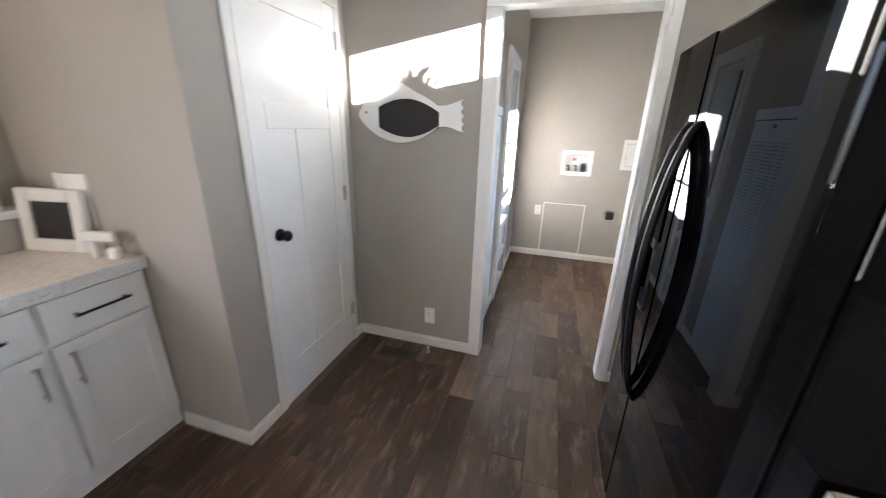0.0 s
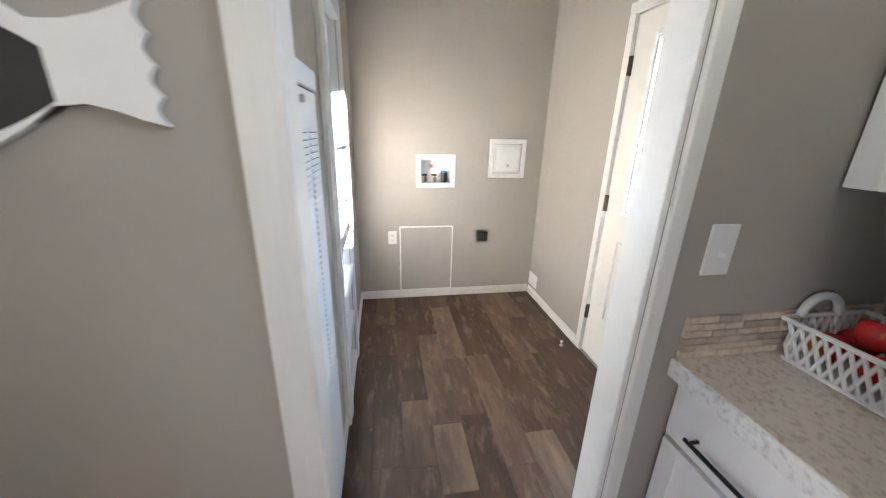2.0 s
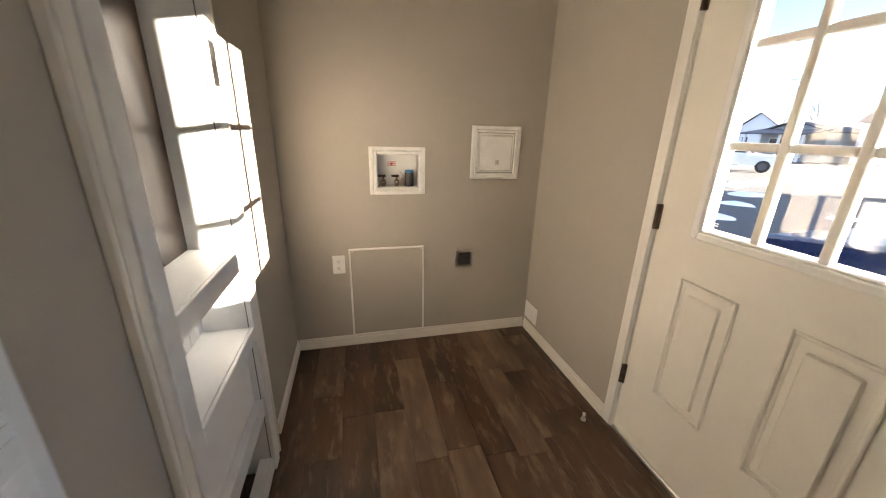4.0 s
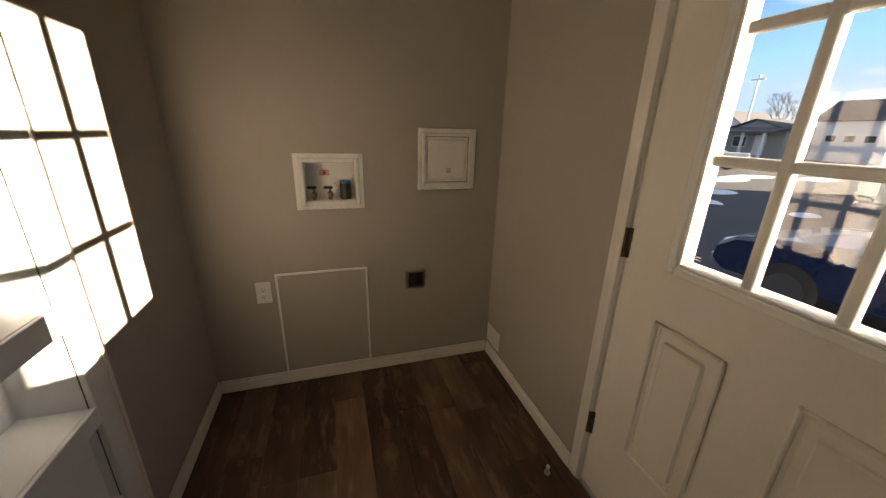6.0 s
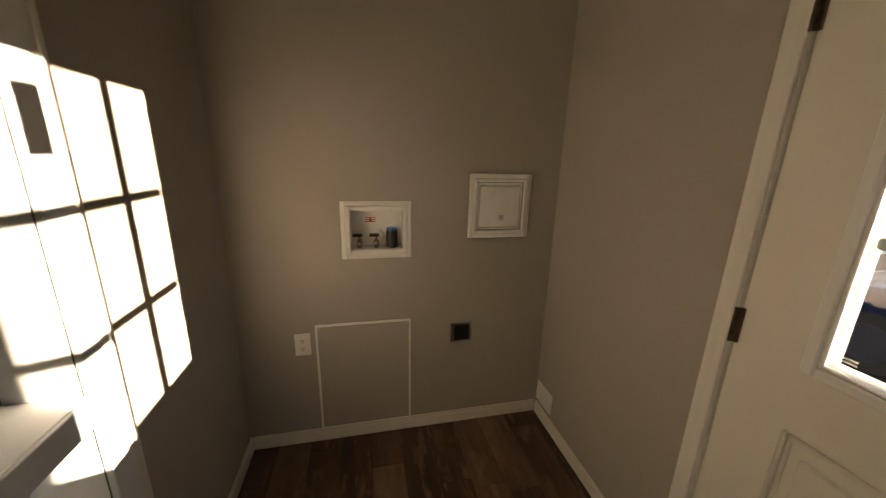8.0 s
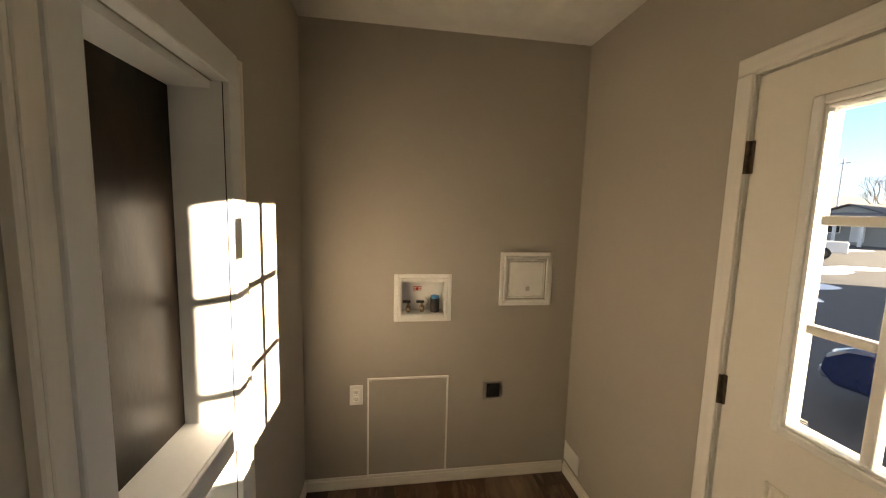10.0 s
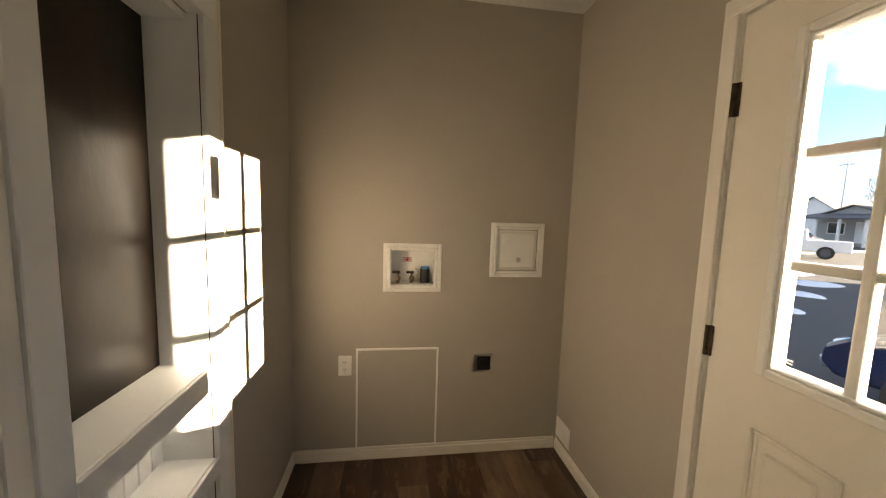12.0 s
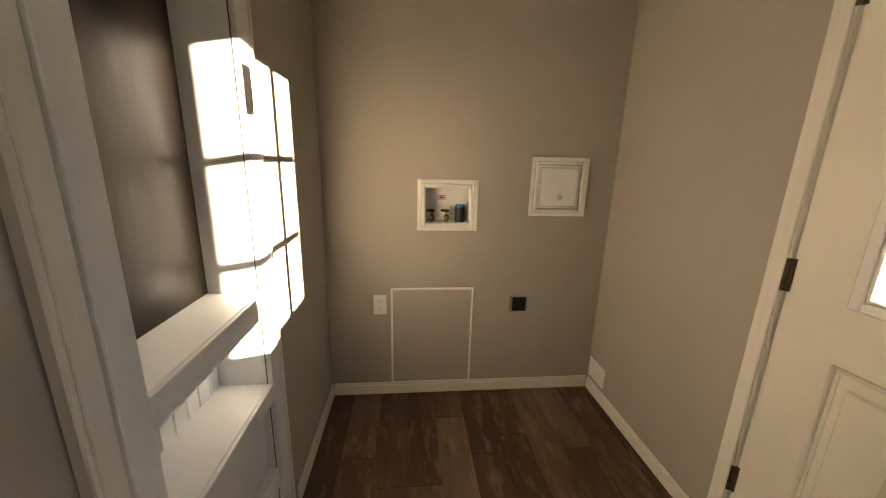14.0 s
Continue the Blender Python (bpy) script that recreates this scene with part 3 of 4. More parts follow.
frame_boxes(bm, "y", BY - 0.010, BY, -0.117, 0.348, 0.068, 0.664, 0.011, 0.002)
part("edging", bm, WHITE, ap)
for x, z in ((-0.095, 0.645), (0.328, 0.645)):
    part("screw", rod(B(), (x, BY - 0.0085, z), (x, BY - 0.0055, z), 0.005), STEEL, ap)


def outlet(name, x, z, y, label):
    t = thing(name, (x, y, z), label, "outlet")
    part("cover_plate", box(B(), x - 0.036, x + 0.036, y - 0.006, y, z - 0.058, z + 0.058, 0.003, 2), PLASTIC, t)
    for dz in (-0.02, 0.02):
        s = part("socket", box(B(), x - 0.017, x + 0.017, y - 0.0085, y - 0.0055, z + dz - 0.014, z + dz + 0.014, 0.004, 2), PLASTIC, t)
        for dx, hh in ((-0.006, 0.005), (0.006, 0.004)):
            part("slot", box(B(), x + dx - 0.0011, x + dx + 0.0011, y - 0.0090, y - 0.0083, z + dz + 0.002 - hh, z + dz + 0.002 + hh), RECESS_SHADE, s)
        part("slot", rod(B(), (x, y - 0.0090, z + dz - 0.009), (x, y - 0.0083, z + dz - 0.009), 0.0024), RECESS_SHADE, s)
    return t


outlet("wall_outlet", -0.177, 0.567, BY, "white duplex wall outlet beside the access panel")
do = thing("dryer_outlet", (0.617, BY, 0.56), "black dryer outlet with a steel plate", "outlet")
part("cover_plate", box(B(), 0.560, 0.676, BY - 0.006, BY, 0.507, 0.616, 0.003), STEEL, do)
part("body", box(B(), 0.578, 0.658, BY - 0.014, BY - 0.005, 0.520, 0.603, 0.003), BLACKP, do)
bm = B()
rod(bm, (0.618, BY - 0.014, 0.561), (0.618, BY - 0.018, 0.561), 0.031, sides=28)
face = part("socket", bm, BLACKP, do)
for dx, dz, sx, sz in ((-0.014, 0.004, 0.002, 0.009), (0.014, 0.004, 0.002, 0.009), (0.0, -0.014, 0.006, 0.002)):
    part("slot", box(B(), 0.618 + dx - sx, 0.618 + dx + sx, BY - 0.0186, BY - 0.0178, 0.561 + dz - sz, 0.561 + dz + sz), RECESS_SHADE, face)
single("blank_plate", box(B(), RX - 0.008, RX, 3.870, 4.032, 0.098, 0.219, 0.003), PLASTIC, "blank white plastic plate low on the wall", "wall plate")


def door_stop(x, y, way):
    t = thing("door_stop", (x, y, 0), "small steel door stop with a white tip on the floor", "door stop")
    part("base", rod(B(), (x, y, 0), (x, y, 0.006), 0.013), STEEL, t)
    part("post", rod(B(), (x, y, 0.006), (x, y, 0.028), 0.006), STEEL, t)
    part("tip", rod(B(), (x, y, 0.028), (x, y, 0.040), 0.008), PLASTIC, t)


door_stop(0.99, 3.148, 0)
door_stop(-0.73, 1.715, 0)

# ---- kitchen: fish chalkboard, outlet, switch, floor register ----
FC, FW = 1.528, DY0
fish = thing("fish_chalkboard", (-0.90, FW, 1.40), "distressed white wooden fish-shaped frame with a black chalkboard", "wall decoration")


def fish_half(x, up):
    """Half-height of the fish's body at x."""
    u = min(max((x + 1.215) / 0.545, 0.0), 1.0)
    h = (0.146 if up else 0.151) * max(math.sin(math.pi * u ** (0.90 if up else 0.97)), 0.0) ** 0.70
    if x > -0.80:
        h = max(h, 0.056)
    if up:
        d = (x + 0.945) / 0.085
        if abs(d) < 1:
            h += 0.024 * (1 - d * d) + 0.007 * math.sin(d * 9) * (1 - d * d)
    return h


xs = [-1.215 + 0.515 * (1 - math.cos(math.pi * k / 36)) / 2 for k in range(37)]
top = [(x, FC + fish_half(x, True)) for x in xs]
low = [(x, FC - fish_half(x, False)) for x in xs]
tail = []
for k in range(25):
    v = k / 24
    tail.append((-0.566 - 0.013 * abs(math.sin(v * 4 * math.pi)) + 0.008 * (v - 0.5), FC + 0.090 - 0.172 * v))
flare = [(-0.668, 0.058), (-0.63, 0.067), (-0.597, 0.079)]
outline = top + [(x, FC + h) for x, h in flare] + tail + [(x, FC - h + 0.006) for x, h in flare[::-1]] + low[:0:-1]


def lens_points(grow):
    """The chalkboard's outline: bowed above and below, cut off short at both ends."""
    pts = []
    for side in (1, -1):
        row = []
        for k in range(19):
            u = k / 18
            h = (0.060 if side > 0 else 0.052) * (1 - u) + 0.030 * u + 0.062 * math.sin(math.pi * min(1.0, u * 0.98)) ** 0.9
            row.append((-1.086 - grow + (0.380 + 2 * grow) * u, 1.513 + side * (h + grow)))
        pts += row if side > 0 else row[::-1]
    return pts


inner = lens_points(0.0)
bm = B()
outer_v = [bm.verts.new((x, FW - 0.016, z)) for x, z in outline]
inner_v = [bm.verts.new((x, FW - 0.016, z)) for x, z in inner]
edges = [bm.edges.new((vs[i], vs[(i + 1) % len(vs)])) for vs in (outer_v, inner_v) for i in range(len(vs))]
bmesh.ops.triangle_fill(bm, use_beauty=True, use_dissolve=False, edges=edges)
ext = bmesh.ops.extrude_face_region(bm, geom=list(bm.faces))
bmesh.ops.translate(bm, vec=(0, 0.014, 0), verts=[v for v in ext["geom"] if isinstance(v, bmesh.types.BMVert)])
bmesh.ops.recalc_face_normals(bm, faces=bm.faces)
part("fish_frame", bm, WHITE, fish)
part("chalkboard", ngon(B(), [(x, FW - 0.008, z) for x, z in lens_points(0.006)], (0, 0.005, 0)), CHALK, fish, "black chalkboard panel")
bm = B()
rod(bm, (-1.165, FW - 0.0165, 1.543), (-1.165, FW - 0.0175, 1.543), 0.006)
part("eye", bm, CHALK, fish)

outlet("wall_outlet", -0.751, 0.238, DY0, "white duplex outlet low on the wall below the fish")
sw = thing("light_switch", (0.523, DY0, 1.205), "white toggle light switch plate", "light switch")
part("cover_plate", box(B(), 0.487, 0.560, DY0 - 0.006, DY0, 1.143, 1.267, 0.003, 2), PLASTIC, sw)
part("toggle", box(B(), 0.5185, 0.5285, DY0 - 0.020, DY0 - 0.005, 1.190, 1.204, 0.002), PLASTIC, sw)
rg = thing("floor_register", (-0.93, 1.635, 0), "dark brown slotted floor register", "floor vent")
bm = B()
for a in ((-1.055, -0.805, 1.585, 1.597), (-1.055, -0.805, 1.673, 1.685), (-1.055, -1.043, 1.597, 1.673), (-0.817, -0.805, 1.597, 1.673)):
    box(bm, *a, 0.0, 0.005, 0.001)
part("rim", bm, BRONZE, rg)
for k in range(16):
    part("bar", box(B(), -1.038 + 0.0139 * k, -1.038 + 0.0139 * k + 0.006, 1.597, 1.673, 0.0005, 0.004), BRONZE, rg)
# Dark sheet under the bars, in place of the shaded duct.
part("duct", box(B(), -1.043, -0.817, 1.597, 1.673, 0.0002, 0.001), RECESS_SHADE, rg)

# ---- kitchen: refrigerator ----
fg = thing("refrigerator", (0.70, 0.79, 0), "glossy black side-by-side refrigerator with curved handles", "refrigerator")
FX, FY0, FS, FY1, FT = 0.300, 0.37, 0.943, 1.238, 1.72
part("cabinet", box(B(), FX + 0.075, 1.07, FY0, FY1, 0.03, FT - 0.01, 0.006), FRIDGE, fg)
part("plinth", box(B(), FX + 0.03, 1.0, FY0 + 0.01, FY1 - 0.01, 0.0, 0.085), BLACKP, fg)
part("door", box(B(), FX, FX + 0.07, FY0, FS - 0.003, 0.09, FT, 0.012, 3), FRIDGE, fg, smooth=False)
fz = B()
D0, D1, E0, E1 = 1.015, 1.215, 0.885, 1.135
ring_slab(fz, FX, FX + 0.07, (FS + 0.003, FY1, 0.09, FT), (D0, D1, E0, E1))
frz = part("freezer_door", fz, FRIDGE, fg)
dp = part("dispenser", box(B(), FX + 0.045, FX + 0.068, D0, D1, E0, E1), BLACKP, frz, "recessed black water and ice dispenser")
part("control_panel", box(B(), FX - 0.005, FX + 0.001, D0 - 0.012, D1 + 0.006, E1 + 0.002, 1.484, 0.003, 2), FRIDGE, frz)
part("drip_tray", box(B(), FX - 0.008, FX + 0.045, D0, D1, E0 - 0.002, E0 + 0.010, 0.002), BLACKP, frz)
part("spout", box(B(), FX + 0.012, FX + 0.045, 1.085, 1.145, 1.085, 1.134, 0.004), BLACKP, frz)
SATIN = material("satin_black_bar", (0.012, 0.012, 0.013), 0.24, second=(0.008, 0.008, 0.009), scale=12, ior=1.28)
for y in (FS - 0.036, FS + 0.034):
    bm, rings = B(), []
    for k in range(29):
        v = k / 28
        out = FX + 0.002 - 0.066 * math.sin(math.pi * v) ** 0.6
        rings.append([bm.verts.new((out + 0.011 * math.cos(a), y + 0.019 * math.copysign(abs(math.sin(a)) ** 0.6, math.sin(a)), 1.505 - 0.905 * v)) for a in [q * math.tau / 14 for q in range(14)]])
    for ra, rb in zip(rings, rings[1:]):
        for q in range(14):
            bm.faces.new((ra[q], ra[(q + 1) % 14], rb[(q + 1) % 14], rb[q]))
    bm.faces.new(rings[0][::-1])
    bm.faces.new(rings[-1])
    bmesh.ops.recalc_face_normals(bm, faces=bm.faces)
    part("handle", bm, SATIN, fg, "long bowed satin black handle", smooth=True)

# Unseen plant, placed to throw leaf shadows into the sun patch above the fish.
pp = thing("potted_plant", (0.93, 0.93, FT), "unseen grassy green plant in a low pot, put on the refrigerator to cast leaf shadows", "plant")
LEAF = material("green_leaf", (0.06, 0.12, 0.035), 0.5, second=(0.04, 0.08, 0.02), scale=30)
POT = material("grey_pot", (0.30, 0.29, 0.27), 0.7)
bm = B()
rod(bm, (0.93, 0.93, FT - 0.0095), (0.93, 0.93, FT + 0.13), 0.06, 0.085, 20)
part("pot", bm, POT, pp)
rnd = random.Random(5)
bm = B()
for k in range(210):
    a, lean, tall = rnd.uniform(0, math.tau), rnd.uniform(0.05, 0.40), rnd.uniform(0.22, 0.46)
    if math.cos(a) > 0 or math.sin(a) > 0:
        lean *= 0.30 if math.cos(a) > 0.2 else 0.62
    d, side = Vector((math.cos(a), math.sin(a), 0)), Vector((-math.sin(a), math.cos(a), 0))
    base = Vector((0.93, 0.93, FT + 0.12)) + d * rnd.uniform(0, 0.05)
    w = rnd.uniform(0.004, 0.009)
    prev = None
    for j in range(4):
        u = j / 3
        p = base + d * lean * u ** 1.6 + Vector((0, 0, tall * (u - 0.35 * u * u)))
        cur = (bm.verts.new(p - side * w * (1 - 0.85 * u)), bm.verts.new(p + side * w * (1 - 0.85 * u)))
        if prev:
            bm.faces.new((prev[0], prev[1], cur[1], cur[0]))
        prev = cur
part("leaves", bm, LEAF, pp)

# ---- kitchen: base and wall cabinets ----


def pull(bm, a, b, out):
    """A bar pull between a and b that stands off along out."""
    a, b, out = Vector(a), Vector(b), Vector(out)
    d = (b - a).normalized()
    rod(bm, a + out - d * 0.012, b + out + d * 0.012, 0.0055)
    for p in (a, b):
        rod(bm, p, p + out, 0.0045)
    return bm


def shaker(name, x, way, y0, y1, z0, z1, parent, rail=0.055):
    """A shaker front on the plane x, facing way: a flat panel with two stiles and two rails on it."""
    d = part(name, box(B(), x - 0.001 * way, x + 0.012 * way, y0 + 0.004, y1 - 0.004, z0 + 0.004, z1 - 0.004), CABP, parent)
    for a, b in ((y0, y0 + rail), (y1 - rail, y1)):
        part("stile", box(B(), x, x + 0.019 * way, a, b, z0, z1, 0.002), CABP, d)
    for a, b in ((z0, z0 + rail), (z1 - rail, z1)):
        part("rail", box(B(), x, x + 0.0188 * way, y0 + rail + 0.0003, y1 - rail - 0.0003, a, b, 0.002), CABP, d)
    return d


rc = thing("base_cabinet", (0.80, 1.52, 0), "white shaker base cabinet with a drawer, beside the refrigerator", "cabinet")
part("body", box(B(), 0.52, 1.098, 1.245, 1.796, 0.10, 0.865), CABP, rc)
part("toe_kick", box(B(), 0.59, 1.098, 1.245, 1.796, 0.0, 0.10), RECESS_SHADE, rc)
bm = B()
box(bm, 0.498, 0.519, 1.262, 1.782, 0.690, 0.853, 0.003)
drw = part("drawer", bm, CABP, rc)
part("handle", pull(B(), (0.498, 1.545, 0.750), (0.498, 1.690, 0.750), (-0.028, 0, 0)), BLACKM, drw, "black bar pull")
drd = shaker("door", 0.517, -1, 1.262, 1.782, 0.115, 0.675, rc)
part("handle", pull(B(), (0.498, 1.30, 0.52), (0.498, 1.30, 0.64), (-0.028, 0, 0)), BLACKM, drd, "black bar pull")
ct = thing("countertop", (0.80, 1.52, 0.87), "speckled beige laminate countertop with a pale front edge", "countertop")
part("top", box(B(), 0.4785, 1.098, 1.245, 1.798, 0.866, 0.916), COUNTER, ct)
part("front_edge", box(B(), 0.472, 0.478, 1.245, 1.798, 0.865, 0.9155, 0.002), EDGE, ct, "pale speckled front edge")
bs = thing("backsplash", (0.8, DY0, 0.921), "low backsplash of narrow beige stone mosaic strips", "backsplash", kind="structure")
random.seed(4)
zz = 0.9175
for row in range(6):
    xx = 0.487 - random.uniform(0, 0.03)
    while xx < 1.095:
        w = random.uniform(0.05, 0.12)
        x0, x1 = max(xx, 0.487), min(xx + w - 0.0015, 1.094)
        if x1 - x0 > 0.006:
            part("tile", box(B(), x0, x1, DY0 - 0.010 - random.uniform(0, 0.0025), DY0 - 0.0005, zz, zz + 0.018, 0.001), MOSAIC, bs)
        xx += w
    zz += 0.0196
zz = 0.9175
for row in range(22):
    yy = 1.25 - random.uniform(0, 0.05)
    while yy < 1.784:
        w = random.uniform(0.07, 0.15)
        y0, y1 = max(yy, 1.25), min(yy + w - 0.0015, 1.785)
        if y1 - y0 > 0.006:
            part("tile", box(B(), RX - 0.009 - random.uniform(0, 0.002), RX - 0.0005, y0, y1, zz, zz + 0.018, 0.001), MOSAIC, bs)
        yy += w
    zz += 0.0196
uc = thing("wall_cabinet", (0.95, 1.52, 1.36), "white shaker wall cabinet above the counter", "cabinet")
part("body", box(B(), 0.802, 1.098, 1.245, 1.796, 1.355, 2.25), CABP, uc)
shaker("door", 0.801, -1, 1.255, 1.785, 1.352, 2.24, uc, 0.06)

lc = thing("base_cabinet", (-2.0, 0.0, 0), "white base cabinet with two drawers over two shaker doors", "cabinet")
part("body", box(B(), -2.348, -1.722, 0.0, 0.744, 0.10, 0.868), CABP, lc)
part("toe_kick", box(B(), -2.348, -1.738, 0.0, 0.744, 0.0, 0.10), CABP, lc)
for y0, y1, hy in ((0.382, 0.730, 0.425), (0.014, 0.362, 0.320)):
    d = part("drawer", box(B(), -1.721, -1.701, y0, y1, 0.695, 0.858, 0.003), CABP, lc)
    m = (y0 + y1) / 2
    part("handle", pull(B(), (-1.701, m - 0.080, 0.778), (-1.701, m + 0.080, 0.778), (0.028, 0, 0)), BLACKM, d, "black bar pull")
    d = shaker("door", -1.721, 1, y0, y1, 0.115, 0.680, lc)
    part("handle", pull(B(), (-1.702, hy, 0.52), (-1.702, hy, 0.635), (0.028, 0, 0)), STEEL, d, "steel bar pull")
lc2 = copy_thing(lc, Matrix.Translation((-2.0, -0.746, 0)))
lt = thing("countertop", (-2.0, 0.0, 0.87), "beige speckled laminate countertop along the kitchen wall", "countertop")
part("top", box(B(), -2.348, -1.6835, -0.76, 0.743, 0.870, 0.920), COUNTER, lt)
part("front_edge", box(B(), -1.683, -1.677, -0.76, 0.743, 0.869, 0.9195, 0.002), EDGE, lt, "pale speckled front edge")
# counter on the near side of the refrigerator
nc = thing("base_cabinet", (0.80, -0.4, 0), "white base cabinet on the other side of the refrigerator", "cabinet")
part("body", box(B(), 0.53, 1.098, -1.2, 0.36, 0.10, 0.868), CABP, nc)
part("toe_kick", box(B(), 0.59, 1.098, -1.2, 0.36, 0.0, 0.10), RECESS_SHADE, nc)
shaker("door", 0.527, -1, -0.43, 0.31, 0.115, 0.858, nc)
nt = thing("countertop", (0.80, -0.4, 0.87), "speckled beige laminate countertop beside the refrigerator", "countertop")
part("top", box(B(), 0.4505, 1.098, -1.2, 0.360, 0.870, 0.920), COUNTER, nt)
part("front_edge", box(B(), 0.444, 0.450, -1.2, 0.360, 0.869, 0.9195, 0.002), EDGE, nt, "pale speckled front edge")
lg = thing("raised_ledge", (-2.28, 0.0, 0.921), "raised white-edged ledge at the back of the counter", "ledge")
part("riser", box(B(), -2.348, -2.23, -0.76, 0.70, 0.921, 1.06), WALL, lg)
part("ledge_top", box(B(), -2.348, -2.20, -0.76, 0.715, 1.061, 1.095, 0.004), TRIM_Y, lg)


def tilted(t, place, rz, rx=0):
    t.matrix_basis = Matrix.Translation(place) @ Euler((radians(rx), 0, radians(rz))).to_matrix().to_4x4()


pf = thing("picture_frame", (0, 0, 0), "thick white tabletop picture frame with a black picture", "picture frame")
bm = B()
frame_boxes(bm, "y", -0.018, 0.018, -0.15, 0.15, 0, 0.27, 0.055, 0.006)
part("frame", bm, TRIM, pf)
part("picture", box(B(), -0.097, 0.097, -0.004, 0.004, 0.053, 0.217), CHALK, pf)
tilted(pf, (-2.06, 0.655, 0.9205), 12, -7)
bk = thing("standing_book", (0, 0, 0), "open white book standing behind the picture frame", "book")
for s in (-1, 1):
    bm = B()
    ngon(bm, [(0, 0, 0), (0.085 * s, 0.02, 0), (0.085 * s, 0.02, 0.33), (0, 0, 0.33)], (0, 0.012, 0))
    part("page_block", bm, WHITE, bk)
tilted(bk, (-2.00, 0.705, 0.9205), 6, -1)
ws = thing("word_block", (0, 0, 0), "small white wooden decoration on the counter", "decoration")
bm = B()
box(bm, -0.07, 0.07, -0.012, 0.012, 0.075, 0.115, 0.004)
box(bm, -0.05, -0.02, -0.012, 0.012, 0.0, 0.075, 0.004)
box(bm, 0.03, 0.08, -0.02, 0.02, 0.0, 0.05, 0.008)
part("block", bm, TRIM, ws)
tilted(ws, (-1.80, 0.665, 0.9205), 12)
jr = thing("ledge_box", (-2.27, 0.62, 1.0955), "pale box standing on the ledge", "box")
part("body", box(B(), -2.33, -2.23, 0.50, 0.60, 1.0955, 1.23, 0.006), TRIM, jr)

# fruit basket
fb = thing("fruit_basket", (0.89, 1.58, 0.9165), "white lattice basket with arched end handles", "basket")
BX0, BX1, BY0, BY1, BZ, BH = 0.760, 0.980, 1.40, 1.755, 0.9165, 0.118


def lattice(bm, a, b, flare, count):
    """Crossing diagonal strips between the foot line a..b and the rim."""
    a, b, flare = Vector(a), Vector(b), Vector(flare)
    up = Vector((0, 0, BH - 0.012)) + flare
    step = (b - a) / count
    for k in range(-1, count + 1):
        for lean in (1, -1):
            s, e = a + step * (k + 0.5), a + step * (k + 0.5 + 1.6 * lean)
            t0, t1 = 0.0, 1.0
            f0 = (s - a).dot(b - a) / (b - a).length_squared
            f1 = (e - a).dot(b - a) / (b - a).length_squared
            if f1 != f0:
                for lim in (0.0, 1.0):
                    t = (lim - f0) / (f1 - f0)
                    if 0 < t < 1:
                        if (f0 < 0 and lim == 0) or (f0 > 1 and lim == 1):
                            t0 = max(t0, t)
                        if (f1 > 1 and lim == 1) or (f1 < 0 and lim == 0):
                            t1 = min(t1, t)
            if f0 < 0 and f1 < 0 or f0 > 1 and f1 > 1 or t1 <= t0:
                continue
            p, q = s.lerp(e, t0) + up * t0 + Vector((0, 0, 0.006)), s.lerp(e, t1) + up * t1 + Vector((0, 0, 0.006))
            tube(bm, [p, q], 0.0048, 6)


fl = 0.018
for nm, a, b, flare, n in (("side", (BX0, BY0, BZ), (BX0, BY1, BZ), (-fl, 0, 0), 15), ("side", (BX1, BY0, BZ), (BX1, BY1, BZ), (fl, 0, 0), 15),
                           ("end", (BX0, BY0, BZ), (BX1, BY0, BZ), (0, -fl, 0), 9), ("end", (BX0, BY1, BZ), (BX1, BY1, BZ), (0, fl, 0), 9)):
    bm = B()
    lattice(bm, a, b, flare, n)
    part("lattice_" + nm, bm, PLASTIC, fb)
bm = B()
for z, o in ((BZ + 0.006, 0.0), (BZ + BH - 0.006, fl)):
    c = [(BX0 - o, BY0 - o, z), (BX1 + o, BY0 - o, z), (BX1 + o, BY1 + o, z), (BX0 - o, BY1 + o, z)]
    for p, q in zip(c, c[1:] + c[:1]):
        tube(bm, [p, q], 0.0062, 8)
part("rim", bm, PLASTIC, fb)
part("bottom", box(B(), BX0, BX1, BY0, BY1, BZ + 0.001, BZ + 0.006), PLASTIC, fb)
for y in (BY0 - fl, BY1 + fl):
    bm = B()
    tube(bm, [((BX0 + BX1) / 2 - 0.02 - 0.058 * math.cos(math.pi * k / 14), y, BZ + BH - 0.004 + 0.052 * math.sin(math.pi * k / 14)) for k in range(15)], 0.0105, 10)
    part("handle", bm, PLASTIC, fb, smooth=True)
APPLE = material("red_apple", (0.45, 0.02, 0.02), 0.22, second=(0.68, 0.36, 0.06), scale=14, stretch=(1, 1, 0.5), spots=(0.36, 0.50), rand=0.25, coat=0.3)


def apple_mesh():
    bm = B()
    bmesh.ops.create_uvsphere(bm, u_segments=20, v_segments=14, radius=0.040)
    for v in bm.verts:
        r = math.hypot(v.co.x, v.co.y) / 0.040
        v.co.z *= 0.92
        if r < 0.5:
            v.co.z -= math.copysign(0.012 * (1 - (r / 0.5) ** 2), v.co.z)
        v.co.xy = v.co.xy * (1 + 0.08 * v.co.z / 0.04)
    me = bpy.data.meshes.new("apple")
    bm.to_mesh(me)
    bm.free()
    for p in me.polygons:
        p.use_smooth = True
    me.materials.append(APPLE)
    return me


AM = apple_mesh()
random.seed(9)
